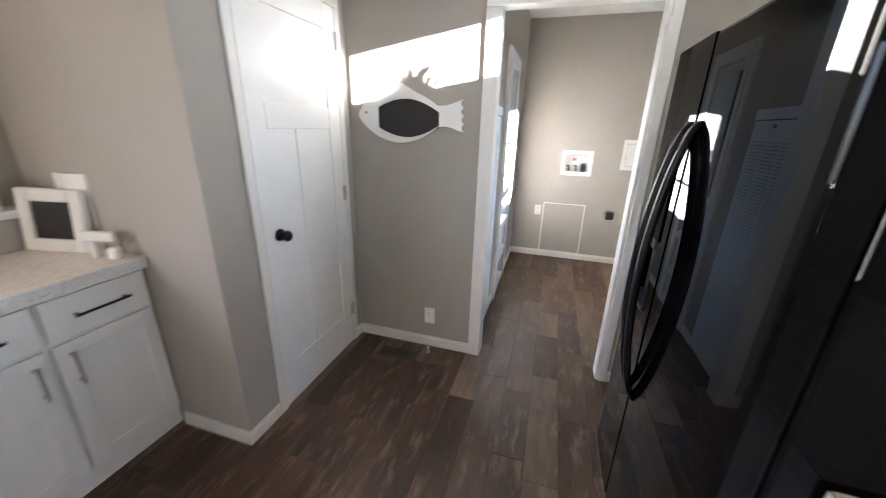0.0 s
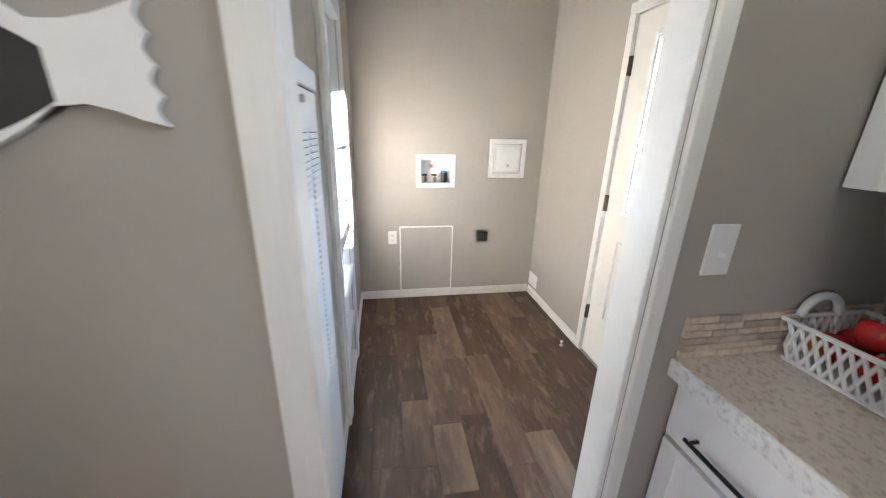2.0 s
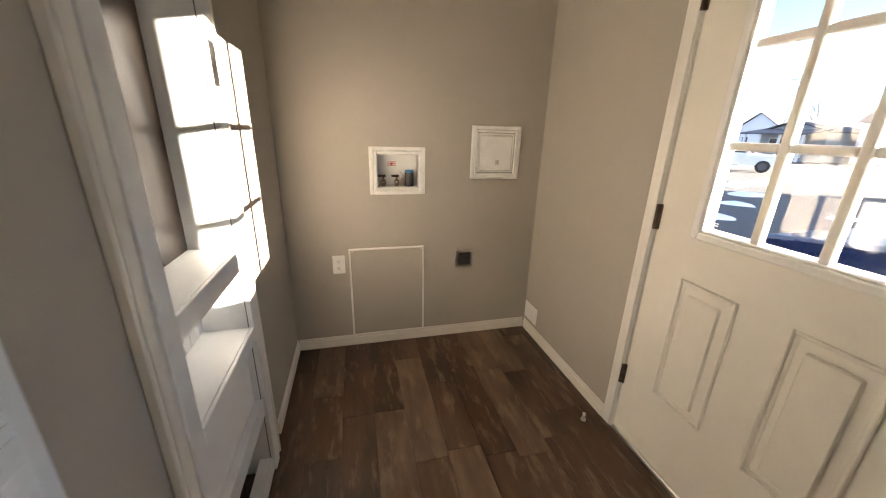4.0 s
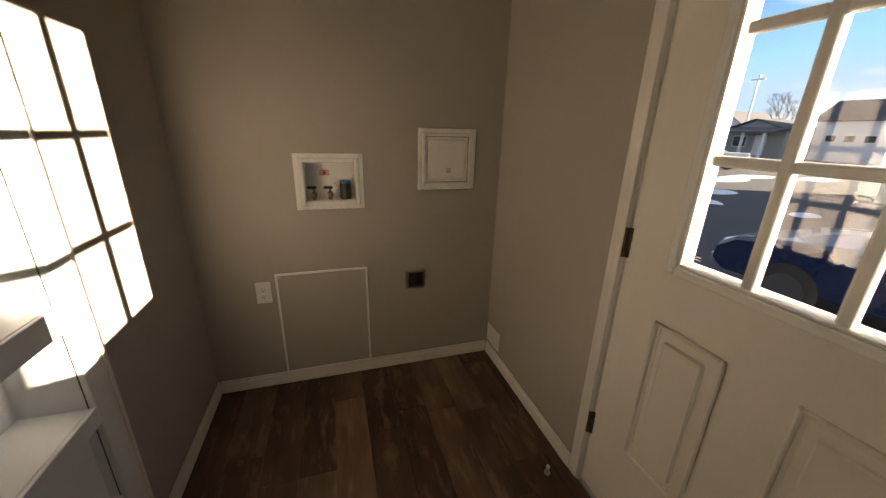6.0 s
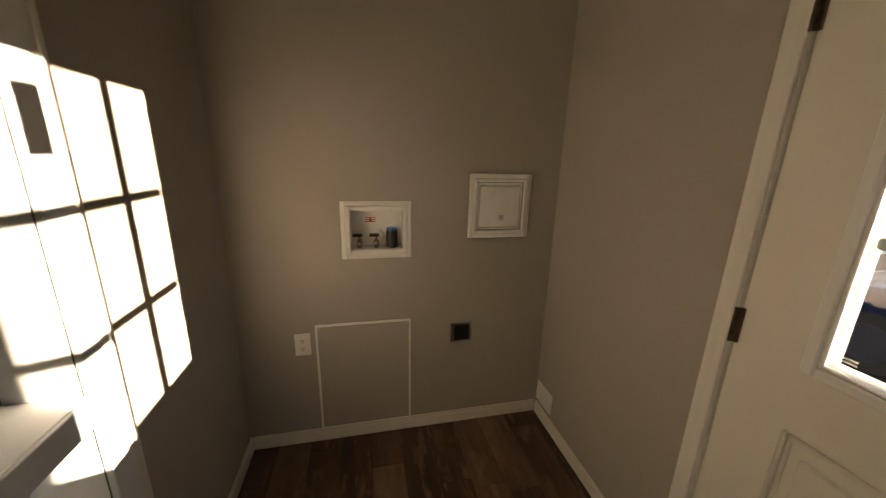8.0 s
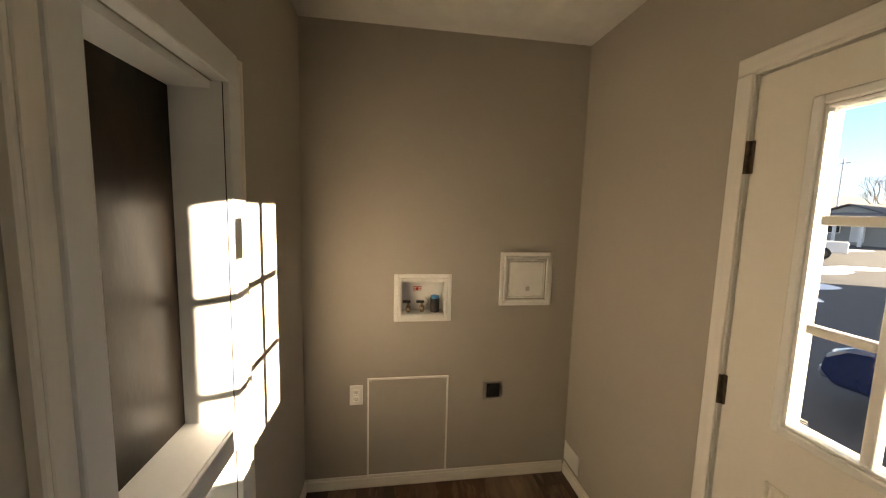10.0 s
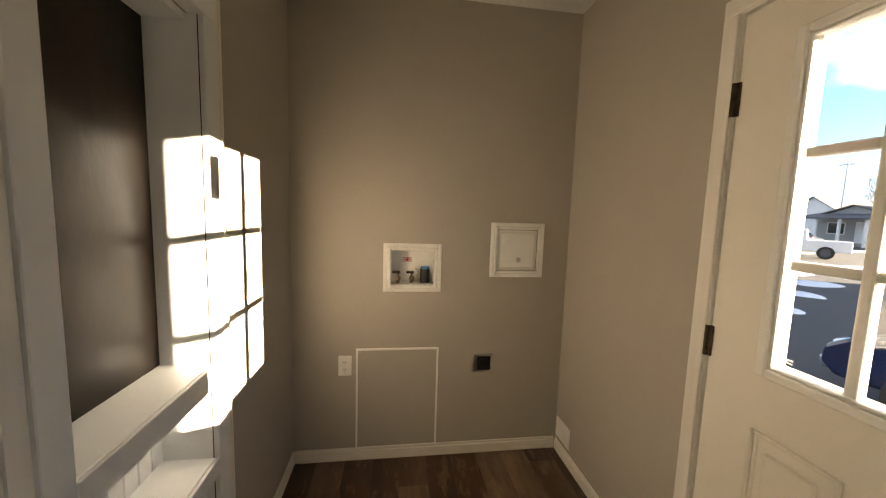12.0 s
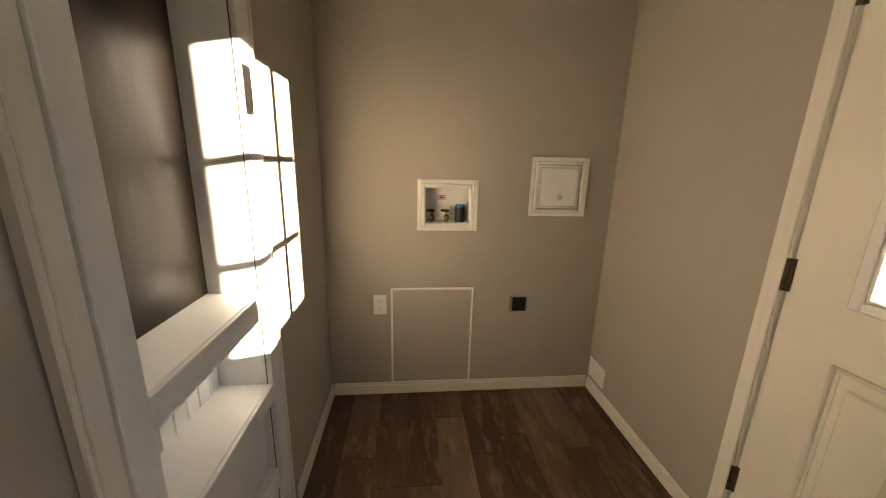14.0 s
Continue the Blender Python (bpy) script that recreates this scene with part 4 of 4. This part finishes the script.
for i, (x, y, z) in enumerate([(0.85, 1.655, 0.045), (0.95, 1.66, 0.045), (0.86, 1.565, 0.045), (0.955, 1.57, 0.045), (0.86, 1.47, 0.045), (0.955, 1.475, 0.045), (0.87, 1.385, 0.045),
                               (0.96, 1.385, 0.045), (0.90, 1.61, 0.100), (0.905, 1.515, 0.100), (0.91, 1.425, 0.100)]):
    a = new("apple", AM)
    a.location = (x - 0.035, y + 0.058, BZ + z + 0.012)
    a.rotation_euler = (random.uniform(-0.5, 0.5), random.uniform(-0.5, 0.5), random.uniform(0, 6))
    tagged(a, "shiny red apple with a yellow blush in the basket", "apple", "apples in the basket")

# kitchen windows, all out of view; the west one is added for its lamp
for nm, axis, at, u0, u1, z0, z1 in (("window_3", "x", RX, -3.25, -2.85, 1.0, 2.1), ("window_1", "x", RX, 0.62, 1.16, 1.97, 2.29), ("window_2", "x", -2.45, -2.0, -0.5, 1.12, 2.1)):
    w = thing(nm, (at, (u0 + u1) / 2, z0) if axis == "x" else ((u0 + u1) / 2, at, z0), "unseen white-framed kitchen window", "window", kind="structure")
    bm = B()
    frame_boxes(bm, axis, at + 0.03, at + 0.07, u0 + 0.0005, u1 - 0.0005, z0 + 0.0005, z1 - 0.0005, 0.03, 0.003)
    part("window_frame", bm, WHITE, w)
    pane = part("pane", box(B(), at + 0.045, at + 0.049, u0 + 0.03, u1 - 0.03, z0 + 0.03, z1 - 0.03) if axis == "x" else
                box(B(), u0 + 0.03, u1 - 0.03, at + 0.045, at + 0.049, z0 + 0.03, z1 - 0.03), GLASS, w)
    pane.visible_shadow = False

# ---- outdoors ----
GZ0 = -0.70
ASPHALT = material("worn_asphalt", (0.060, 0.060, 0.063), 0.85, second=(0.038, 0.038, 0.041), scale=0.5, bump=0.12, fine=40)
single("ground", box(B(), -1500, 1500, -1500, 1500, GZ0 - 0.2, GZ0), ASPHALT, "dark asphalt sales lot reaching the horizon", "ground", "structure")

SNOW = material("old_snow", (0.80, 0.84, 0.90), 0.7, second=(0.62, 0.66, 0.73), scale=1.2, bump=0.5, fine=20)
SIDING = material("grey_siding", (0.30, 0.31, 0.31), 0.6, second=(0.26, 0.27, 0.27), scale=1.0)
WSIDING = material("white_siding", (0.72, 0.73, 0.74), 0.55, scale=0.6)
TANSIDE = material("cream_siding", (0.50, 0.46, 0.38), 0.6, second=(0.45, 0.41, 0.34), scale=1.0)
ROOFM = material("shingle_roof", (0.11, 0.11, 0.12), 0.9, second=(0.07, 0.07, 0.08), scale=2.0, bump=0.5, fine=15)
DARKGL = material("dark_window", (0.02, 0.025, 0.03), 0.05, scale=2)
BARK = material("grey_bark", (0.12, 0.10, 0.085), 0.9, scale=6)
RIM = material("dark_alloy", (0.10, 0.10, 0.11), 0.4, metal=0.8, scale=10)
TYRE = material("tyre_rubber", (0.02, 0.02, 0.02), 0.8)
LAMP = material("headlight_plastic", (0.75, 0.76, 0.78), 0.1, scale=30)
HILL = material("far_hills", (0.10, 0.13, 0.17), 0.95, second=(0.16, 0.19, 0.23), scale=0.01)


def snow_patch(x, y, rx, ry, seed):
    rnd = random.Random(seed)
    wob = [rnd.uniform(0.75, 1.15) for _ in range(9)]
    bm = B()
    rings = []
    for f, z in ((1.0, 0.001), (0.8, 0.04), (0.45, 0.07)):
        ring = []
        for k in range(36):
            a = k * math.tau / 36
            u = k / 36 * 9
            w = wob[int(u) % 9] * (1 - u % 1) + wob[(int(u) + 1) % 9] * (u % 1)
            ring.append(bm.verts.new((x + rx * f * w * math.cos(a), y + ry * f * w * math.sin(a), GZ0 + z + (0 if f == 1 else rnd.uniform(-0.015, 0.02)))))
        rings.append(ring)
    for ra, rb in zip(rings, rings[1:]):
        for k in range(36):
            bm.faces.new((ra[k], ra[(k + 1) % 36], rb[(k + 1) % 36], rb[k]))
    bm.faces.new(rings[-1])
    single("snow_patch", bm, SNOW, "patch of old snow on the asphalt", "snow", group="snow patches", place=(x, y, GZ0), smooth=True)


for i, (x, y, rx, ry) in enumerate([(12.3, 10.9, 0.5, 0.5), (15.0, 12.6, 1.0, 0.6), (13.2, 8.6, 0.4, 0.3), (19.5, 15.6, 2.0, 0.7), (23.0, 16.5, 2.4, 0.8), (17.0, 14.8, 0.8, 0.6),
                                    (28, 24, 3.0, 0.8), (26, 15.0, 1.5, 0.8), (36, 26, 4, 1.0), (9.6, 9.4, 0.5, 0.4), (40, 34, 5, 1.2)]):
    snow_patch(x, y, rx, ry, i + 3)


def vehicle(name, label, place, heading, paint, truck=False, scale=1.0):
    """A parked car or pickup, nose along its own +x, built about its middle and then set down and turned."""
    t = thing(name, (0, 0, 0), label, "pickup truck" if truck else "car")
    w = 0.90
    if truck:
        side = [(-2.7, 0.45), (2.6, 0.42), (2.72, 0.62), (2.68, 0.98), (2.45, 1.10), (1.35, 1.16), (-0.75, 1.16), (-0.78, 1.14), (-2.7, 1.12)]
        cabin = [(1.45, 1.15), (0.75, 1.80), (0.45, 1.85), (-0.55, 1.85), (-0.75, 1.78), (-0.80, 1.15)]
        axles, rw = (1.75, -1.65), 0.39
    else:
        side = [(-2.2, 0.42), (2.1, 0.32), (2.25, 0.45), (2.22, 0.66), (2.02, 0.80), (1.55, 0.88), (0.85, 0.97), (-1.5, 0.99), (-2.15, 0.97), (-2.27, 0.7)]
        cabin = [(0.95, 0.96), (0.20, 1.38), (-0.15, 1.45), (-1.1, 1.42), (-1.55, 1.28), (-2.0, 0.98)]
        axles, rw = (1.38, -1.32), 0.32
    bm = B()
    ngon(bm, [(x, -w, z) for x, z in side], (0, 2 * w, 0))
    bmesh.ops.bevel(bm, geom=[e for e in bm.edges], offset=0.05, segments=2, profile=0.5, affect="EDGES")
    body = part("body", bm, paint, t, smooth=False)
    bm = B()
    low = [bm.verts.new((x, -w * (0.97 if z < 1.2 and not truck or z < 1.3 else 0.78), z)) for x, z in cabin]
    high = [bm.verts.new((v.co.x, -v.co.y, v.co.z)) for v in low]
    bm.faces.new(low)
    bm.faces.new(high[::-1])
    for i in range(len(low)):
        j = (i + 1) % len(low)
        bm.faces.new((low[j], low[i], high[i], high[j]))
    bmesh.ops.recalc_face_normals(bm, faces=bm.faces)
    bmesh.ops.bevel(bm, geom=[e for e in bm.edges], offset=0.03, segments=1, profile=0.5, affect="EDGES")
    part("cabin", bm, paint, t)
    zt = 1.72 if truck else 1.34
    zb = 1.24 if truck else 1.02
    for sgn in (-1, 1):
        for xa, xb in (((0.85, 0.30), (0.22, -0.62)) if truck else ((0.55, -0.25), (-0.33, -1.25))):
            bm = B()
            pts = [(xa + (0.25 if xa > 0.4 else 0.0), sgn * (w * 0.955), zb), (xb, sgn * (w * 0.955), zb), (xb, sgn * w * 0.81, zt), (xa - 0.12, sgn * w * 0.81, zt)]
            ngon(bm, pts, (0, 0.012 * sgn, 0.004))
            part("side_window", bm, DARKGL, t, "dark side window")
        bm = B()
        box(bm, 0.72, 0.88, sgn * 0.94 - 0.07, sgn * 0.94 + 0.07, zb - 0.02, zb + 0.10, 0.02)
        part("mirror", bm, paint, t)
        xh = (2.60 if truck else 2.12)
        bm = B()
        box(bm, xh - 0.16, xh + 0.06, sgn * 0.70 - 0.16, sgn * 0.70 + 0.16, 0.78 if truck else 0.60, 0.96 if truck else 0.74, 0.03)
        part("headlight", bm, LAMP, t, "clear headlight")
        for ax in axles:
            bm = B()
            rod(bm, (ax, sgn * (w - 0.20), rw), (ax, sgn * (w + 0.02), rw), rw, sides=28)
            wheel = part("wheel", bm, TYRE, t, "black tyre")
            bm = B()
            rod(bm, (ax, sgn * (w + 0.005), rw), (ax, sgn * (w + 0.03), rw), rw * 0.62, sides=20)
            part("rim", bm, RIM, wheel, "dark alloy rim")
    xw = ((1.42, 1.20), (0.80, 1.74)) if truck else ((0.93, 0.99), (0.24, 1.36))
    bm = B()
    ngon(bm, [(xw[0][0], -0.74, xw[0][1]), (xw[0][0], 0.74, xw[0][1]), (xw[1][0], 0.64, xw[1][1]), (xw[1][0], -0.64, xw[1][1])], (0.02, 0, 0.02))
    part("windscreen", bm, DARKGL, t, "dark windscreen")
    xb = 2.66 if truck else 2.2
    part("bumper", box(B(), xb - 0.10, xb + 0.09, -0.86, 0.86, 0.36, 0.52, 0.04), STEEL, t, "silver bumper")
    part("grille", box(B(), xb - 0.02, xb + 0.06, -0.5, 0.5, 0.62, 0.84 if truck else 0.72, 0.02), BLACKP, t)
    t.matrix_basis = Matrix.Translation(place) @ Matrix.Rotation(radians(heading), 4, "Z") @ Matrix.Scale(scale, 4)
    return t


BLUEC = material("dark_blue_car_paint", (0.006, 0.013, 0.048), 0.15, coat=0.6, scale=2)
WHITEC = material("white_car_paint", (0.78, 0.78, 0.78), 0.25, coat=0.5, scale=2)
REDC = material("maroon_car_paint", (0.10, 0.02, 0.02), 0.3, coat=0.4, scale=2)
SILVC = material("silver_car_paint", (0.40, 0.42, 0.44), 0.3, metal=0.5, scale=2)
vehicle("car", "dark blue car parked on the asphalt below the door", (6.35, 3.3, GZ0), 92, BLUEC, scale=1.05)
vehicle("pickup_truck", "white pickup truck parked across the lot", (26.0, 21.9, GZ0), 124, WHITEC, truck=True)
vehicle("car", "maroon car parked behind the white pickup", (33.5, 27.6, GZ0), 10, REDC)
vehicle("car", "white car parked farther across the lot", (38.0, 30.6, GZ0), 5, WHITEC)
vehicle("car", "silver car parked among the others", (31.0, 29.2, GZ0), 170, SILVC)


def house(name, label, x0, x1, y0, y1, eave, ridge, along, wallmat, openings, base=0.4, over=0.35):
    """A low prefabricated house with gabled roof; along names the ridge's axis. openings: face, from, to, low, high."""
    t = thing(name, ((x0 + x1) / 2, (y0 + y1) / 2, GZ0), label, "house")
    g = GZ0
    bm = B()
    box(bm, x0, x1, y0, y1, g, g + eave)
    if along == "y":
        for y in (y0, y1 - 0.15):
            ngon(bm, [(x0, y, g + eave), (x1, y, g + eave), ((x0 + x1) / 2, y, g + ridge)], (0, 0.15, 0))
    else:
        for x in (x0, x1 - 0.15):
            ngon(bm, [(x, y0, g + eave), (x, y1, g + eave), (x, (y0 + y1) / 2, g + ridge)], (0.15, 0, 0))
    wl_ = part("wall", bm, wallmat, t)
    n = int((eave - base) / 0.2)
    for k in range(n):
        z = g + base + 0.2 * k
        part("siding_board", box(B(), x0 - 0.03, x0 - 0.002, y0, y1, z, z + 0.185), wallmat, wl_)
    bm = B()
    if along == "y":
        xm = (x0 + x1) / 2
        for xa in (x0 - over, x1 + over):
            ngon(bm, [(xa, y0 - over, g + eave - 0.05), (xa, y1 + over, g + eave - 0.05), (xm, y1 + over, g + ridge + 0.05), (xm, y0 - over, g + ridge + 0.05)], (0, 0, 0.12))
    else:
        ym = (y0 + y1) / 2
        for ya in (y0 - over, y1 + over):
            ngon(bm, [(x0 - over, ya, g + eave - 0.05), (x1 + over, ya, g + eave - 0.05), (x1 + over, ym, g + ridge + 0.05), (x0 - over, ym, g + ridge + 0.05)], (0, 0, 0.12))
    part("roof", bm, ROOFM, t)
    for nm, a, b, lo, hi in openings:
        w = part(nm, box(B(), x0 - 0.06, x0 - 0.03, a, b, g + lo, g + hi), DARKGL if nm == "window" else WSIDING, t)
        bm = B()
        frame_boxes(bm, "x", x0 - 0.075, x0 - 0.031, a - 0.07, b + 0.07, g + lo - 0.07, g + hi + 0.07, 0.07)
        part("frame", bm, WHITE, w)
    return t


house("prefab_house", "long cream prefabricated house with a dark roof across the lot", 18.8, 23.4, -14.0, 9.6, 3.6, 4.45, "y", TANSIDE,
      [("window", 6.6, 7.7, 1.4, 2.5), ("window", 2.5, 3.8, 1.4, 2.5), ("door", 4.6, 5.5, 0.5, 2.5)])
ph = house("porch_house", "small grey house with a covered front porch", 47.0, 53.0, 29.2, 35.5, 3.0, 4.1, "x", SIDING,
           [("door", 31.0, 32.0, 0.4, 2.4), ("window", 33.0, 34.4, 1.2, 2.3)])
for y in (29.5, 31.6, 33.6, 35.2):
    part("porch_post", box(B(), 44.2, 44.4, y, y + 0.2, GZ0, GZ0 + 2.7), WSIDING, ph)
bm = B()
ngon(bm, [(43.8, 29.0, GZ0 + 2.7), (47.2, 29.0, GZ0 + 3.2), (47.2, 35.7, GZ0 + 3.2), (43.8, 35.7, GZ0 + 2.7)], (0, 0, 0.15))
part("porch_roof", bm, ROOFM, ph)
house("garage", "white garage with a row of small windows", 50.0, 56.0, 22.5, 28.4, 4.0, 6.0, "y", WSIDING,
      [("window", 23.5, 24.3, 2.0, 2.6), ("window", 25.0, 25.8, 2.0, 2.6), ("window", 26.5, 27.3, 2.0, 2.6)])
house("gable_house", "white gabled house far across the lot", 70.0, 80.0, 48.5, 57.0, 3.6, 6.6, "x", WSIDING, [("window", 51, 52, 1.4, 2.6), ("window", 54, 55, 1.4, 2.6)])
house("long_house", "low tan prefabricated house in the distance", 72.0, 78.0, 60.0, 84.0, 3.2, 5.0, "y", SIDING, [("window", 64, 65.5, 1.4, 2.6), ("window", 72, 73.5, 1.4, 2.6)])
pl = thing("utility_pole", (66.0, 46.2, GZ0), "thin pale utility pole with a cross arm", "pole")
part("post", rod(B(), (66, 46.2, GZ0), (66, 46.2, 11.0), 0.16, 0.11), WSIDING, pl)
part("cross_arm", box(B(), 65.9, 66.1, 45.2, 47.2, 10.2, 10.4), WSIDING, pl)


def bare_tree(x, y, high, seed):
    rnd = random.Random(seed)
    t = thing("bare_tree", (x, y, GZ0), "leafless winter tree beyond the houses", "tree")
    bm = B()
    tube(bm, [(x, y, GZ0), (x + 0.1, y, GZ0 + high * 0.25), (x, y + 0.1, GZ0 + high * 0.5)], high * 0.02, 7)
    part("trunk", bm, BARK, t)
    bm = B()

    def grow(p, d, length, r, depth):
        q = p + d * length
        tube(bm, [p, p.lerp(q, 0.5) + Vector((rnd.uniform(-1, 1), rnd.uniform(-1, 1), 0.4)) * length * 0.06, q], r, 4)
        if depth:
            for _ in range(3):
                nd = (d + Vector((rnd.uniform(-0.8, 0.8), rnd.uniform(-0.8, 0.8), rnd.uniform(-0.1, 0.5)))).normalized()
                grow(p.lerp(q, rnd.uniform(0.6, 1.0)), nd, length * rnd.uniform(0.55, 0.8), r * 0.6, depth - 1)

    for k in range(5):
        a = k * math.tau / 5
        grow(Vector((x, y, GZ0 + high * rnd.uniform(0.25, 0.5))), Vector((math.cos(a) * 0.6, math.sin(a) * 0.6, 1)).normalized(), high * 0.25, high * 0.008, 4)
    part("branches", bm, BARK, t)


bare_tree(58.0, 36.6, 8.0, 2)
bm = B()
rnd = random.Random(12)
hv = []
for k in range(91):
    a = radians(-40 + k * 1.6)
    h = 30 + 26 * noise.noise(Vector((k * 0.13, 1.7, 0))) + 10 * noise.noise(Vector((k * 0.5, 4.1, 0)))
    hv.append((bm.verts.new((1300 * math.cos(a), 1300 * math.sin(a), GZ0 - 1)), bm.verts.new((1380 * math.cos(a), 1380 * math.sin(a), GZ0 + max(h, 8)))))
for (a0, a1), (b0, b1) in zip(hv, hv[1:]):
    bm.faces.new((a0, b0, b1, a1))
single("backdrop_hills", bm, HILL, "low blue-grey hills along the horizon", "hills", "structure")

# ---- floor planks ----
fl0 = thing("floor", (0, 0, -0.006), "dark brown wood-look vinyl plank floor", "floor", kind="structure")
part("base", box(B(), -2.45, RX, -3.7, BY, -0.12, -0.006), SUBFLOOR, fl0)
random.seed(21)
PW, PL = 0.1525, 1.22
JOINT = {-1: 2.35, 0: 2.75, 1: 2.19, 2: 2.60, 3: 3.12, 4: 2.45, 5: 3.02, 6: 2.35, 7: 2.72, 8: 2.2}
x = -0.175 - PW * 15
c = -15
while x < RX:
    x0, x1 = max(x, -2.35), min(x + PW, RX)
    j = JOINT.get(c, 2.0 + random.random() * PL)
    y = j - PL * 5
    while y < BY:
        y0, y1 = max(y, -3.6), min(y + PL, BY)
        if y1 > y0 and x1 > x0 + 0.005:
            cut = y0 + (y1 - y0) * random.uniform(0.30, 0.70)
            for ya, yb in ((y0, cut), (cut, y1)) if y1 - y0 > 0.7 else ((y0, y1),):
                part("plank", box(B(), x0 + 0.0004, x1 - 0.0004, ya + 0.0005, yb - 0.0005, -0.006, 0.0, 0.0011), PLANK, fl0)
        y += PL
    x += PW
    c += 1
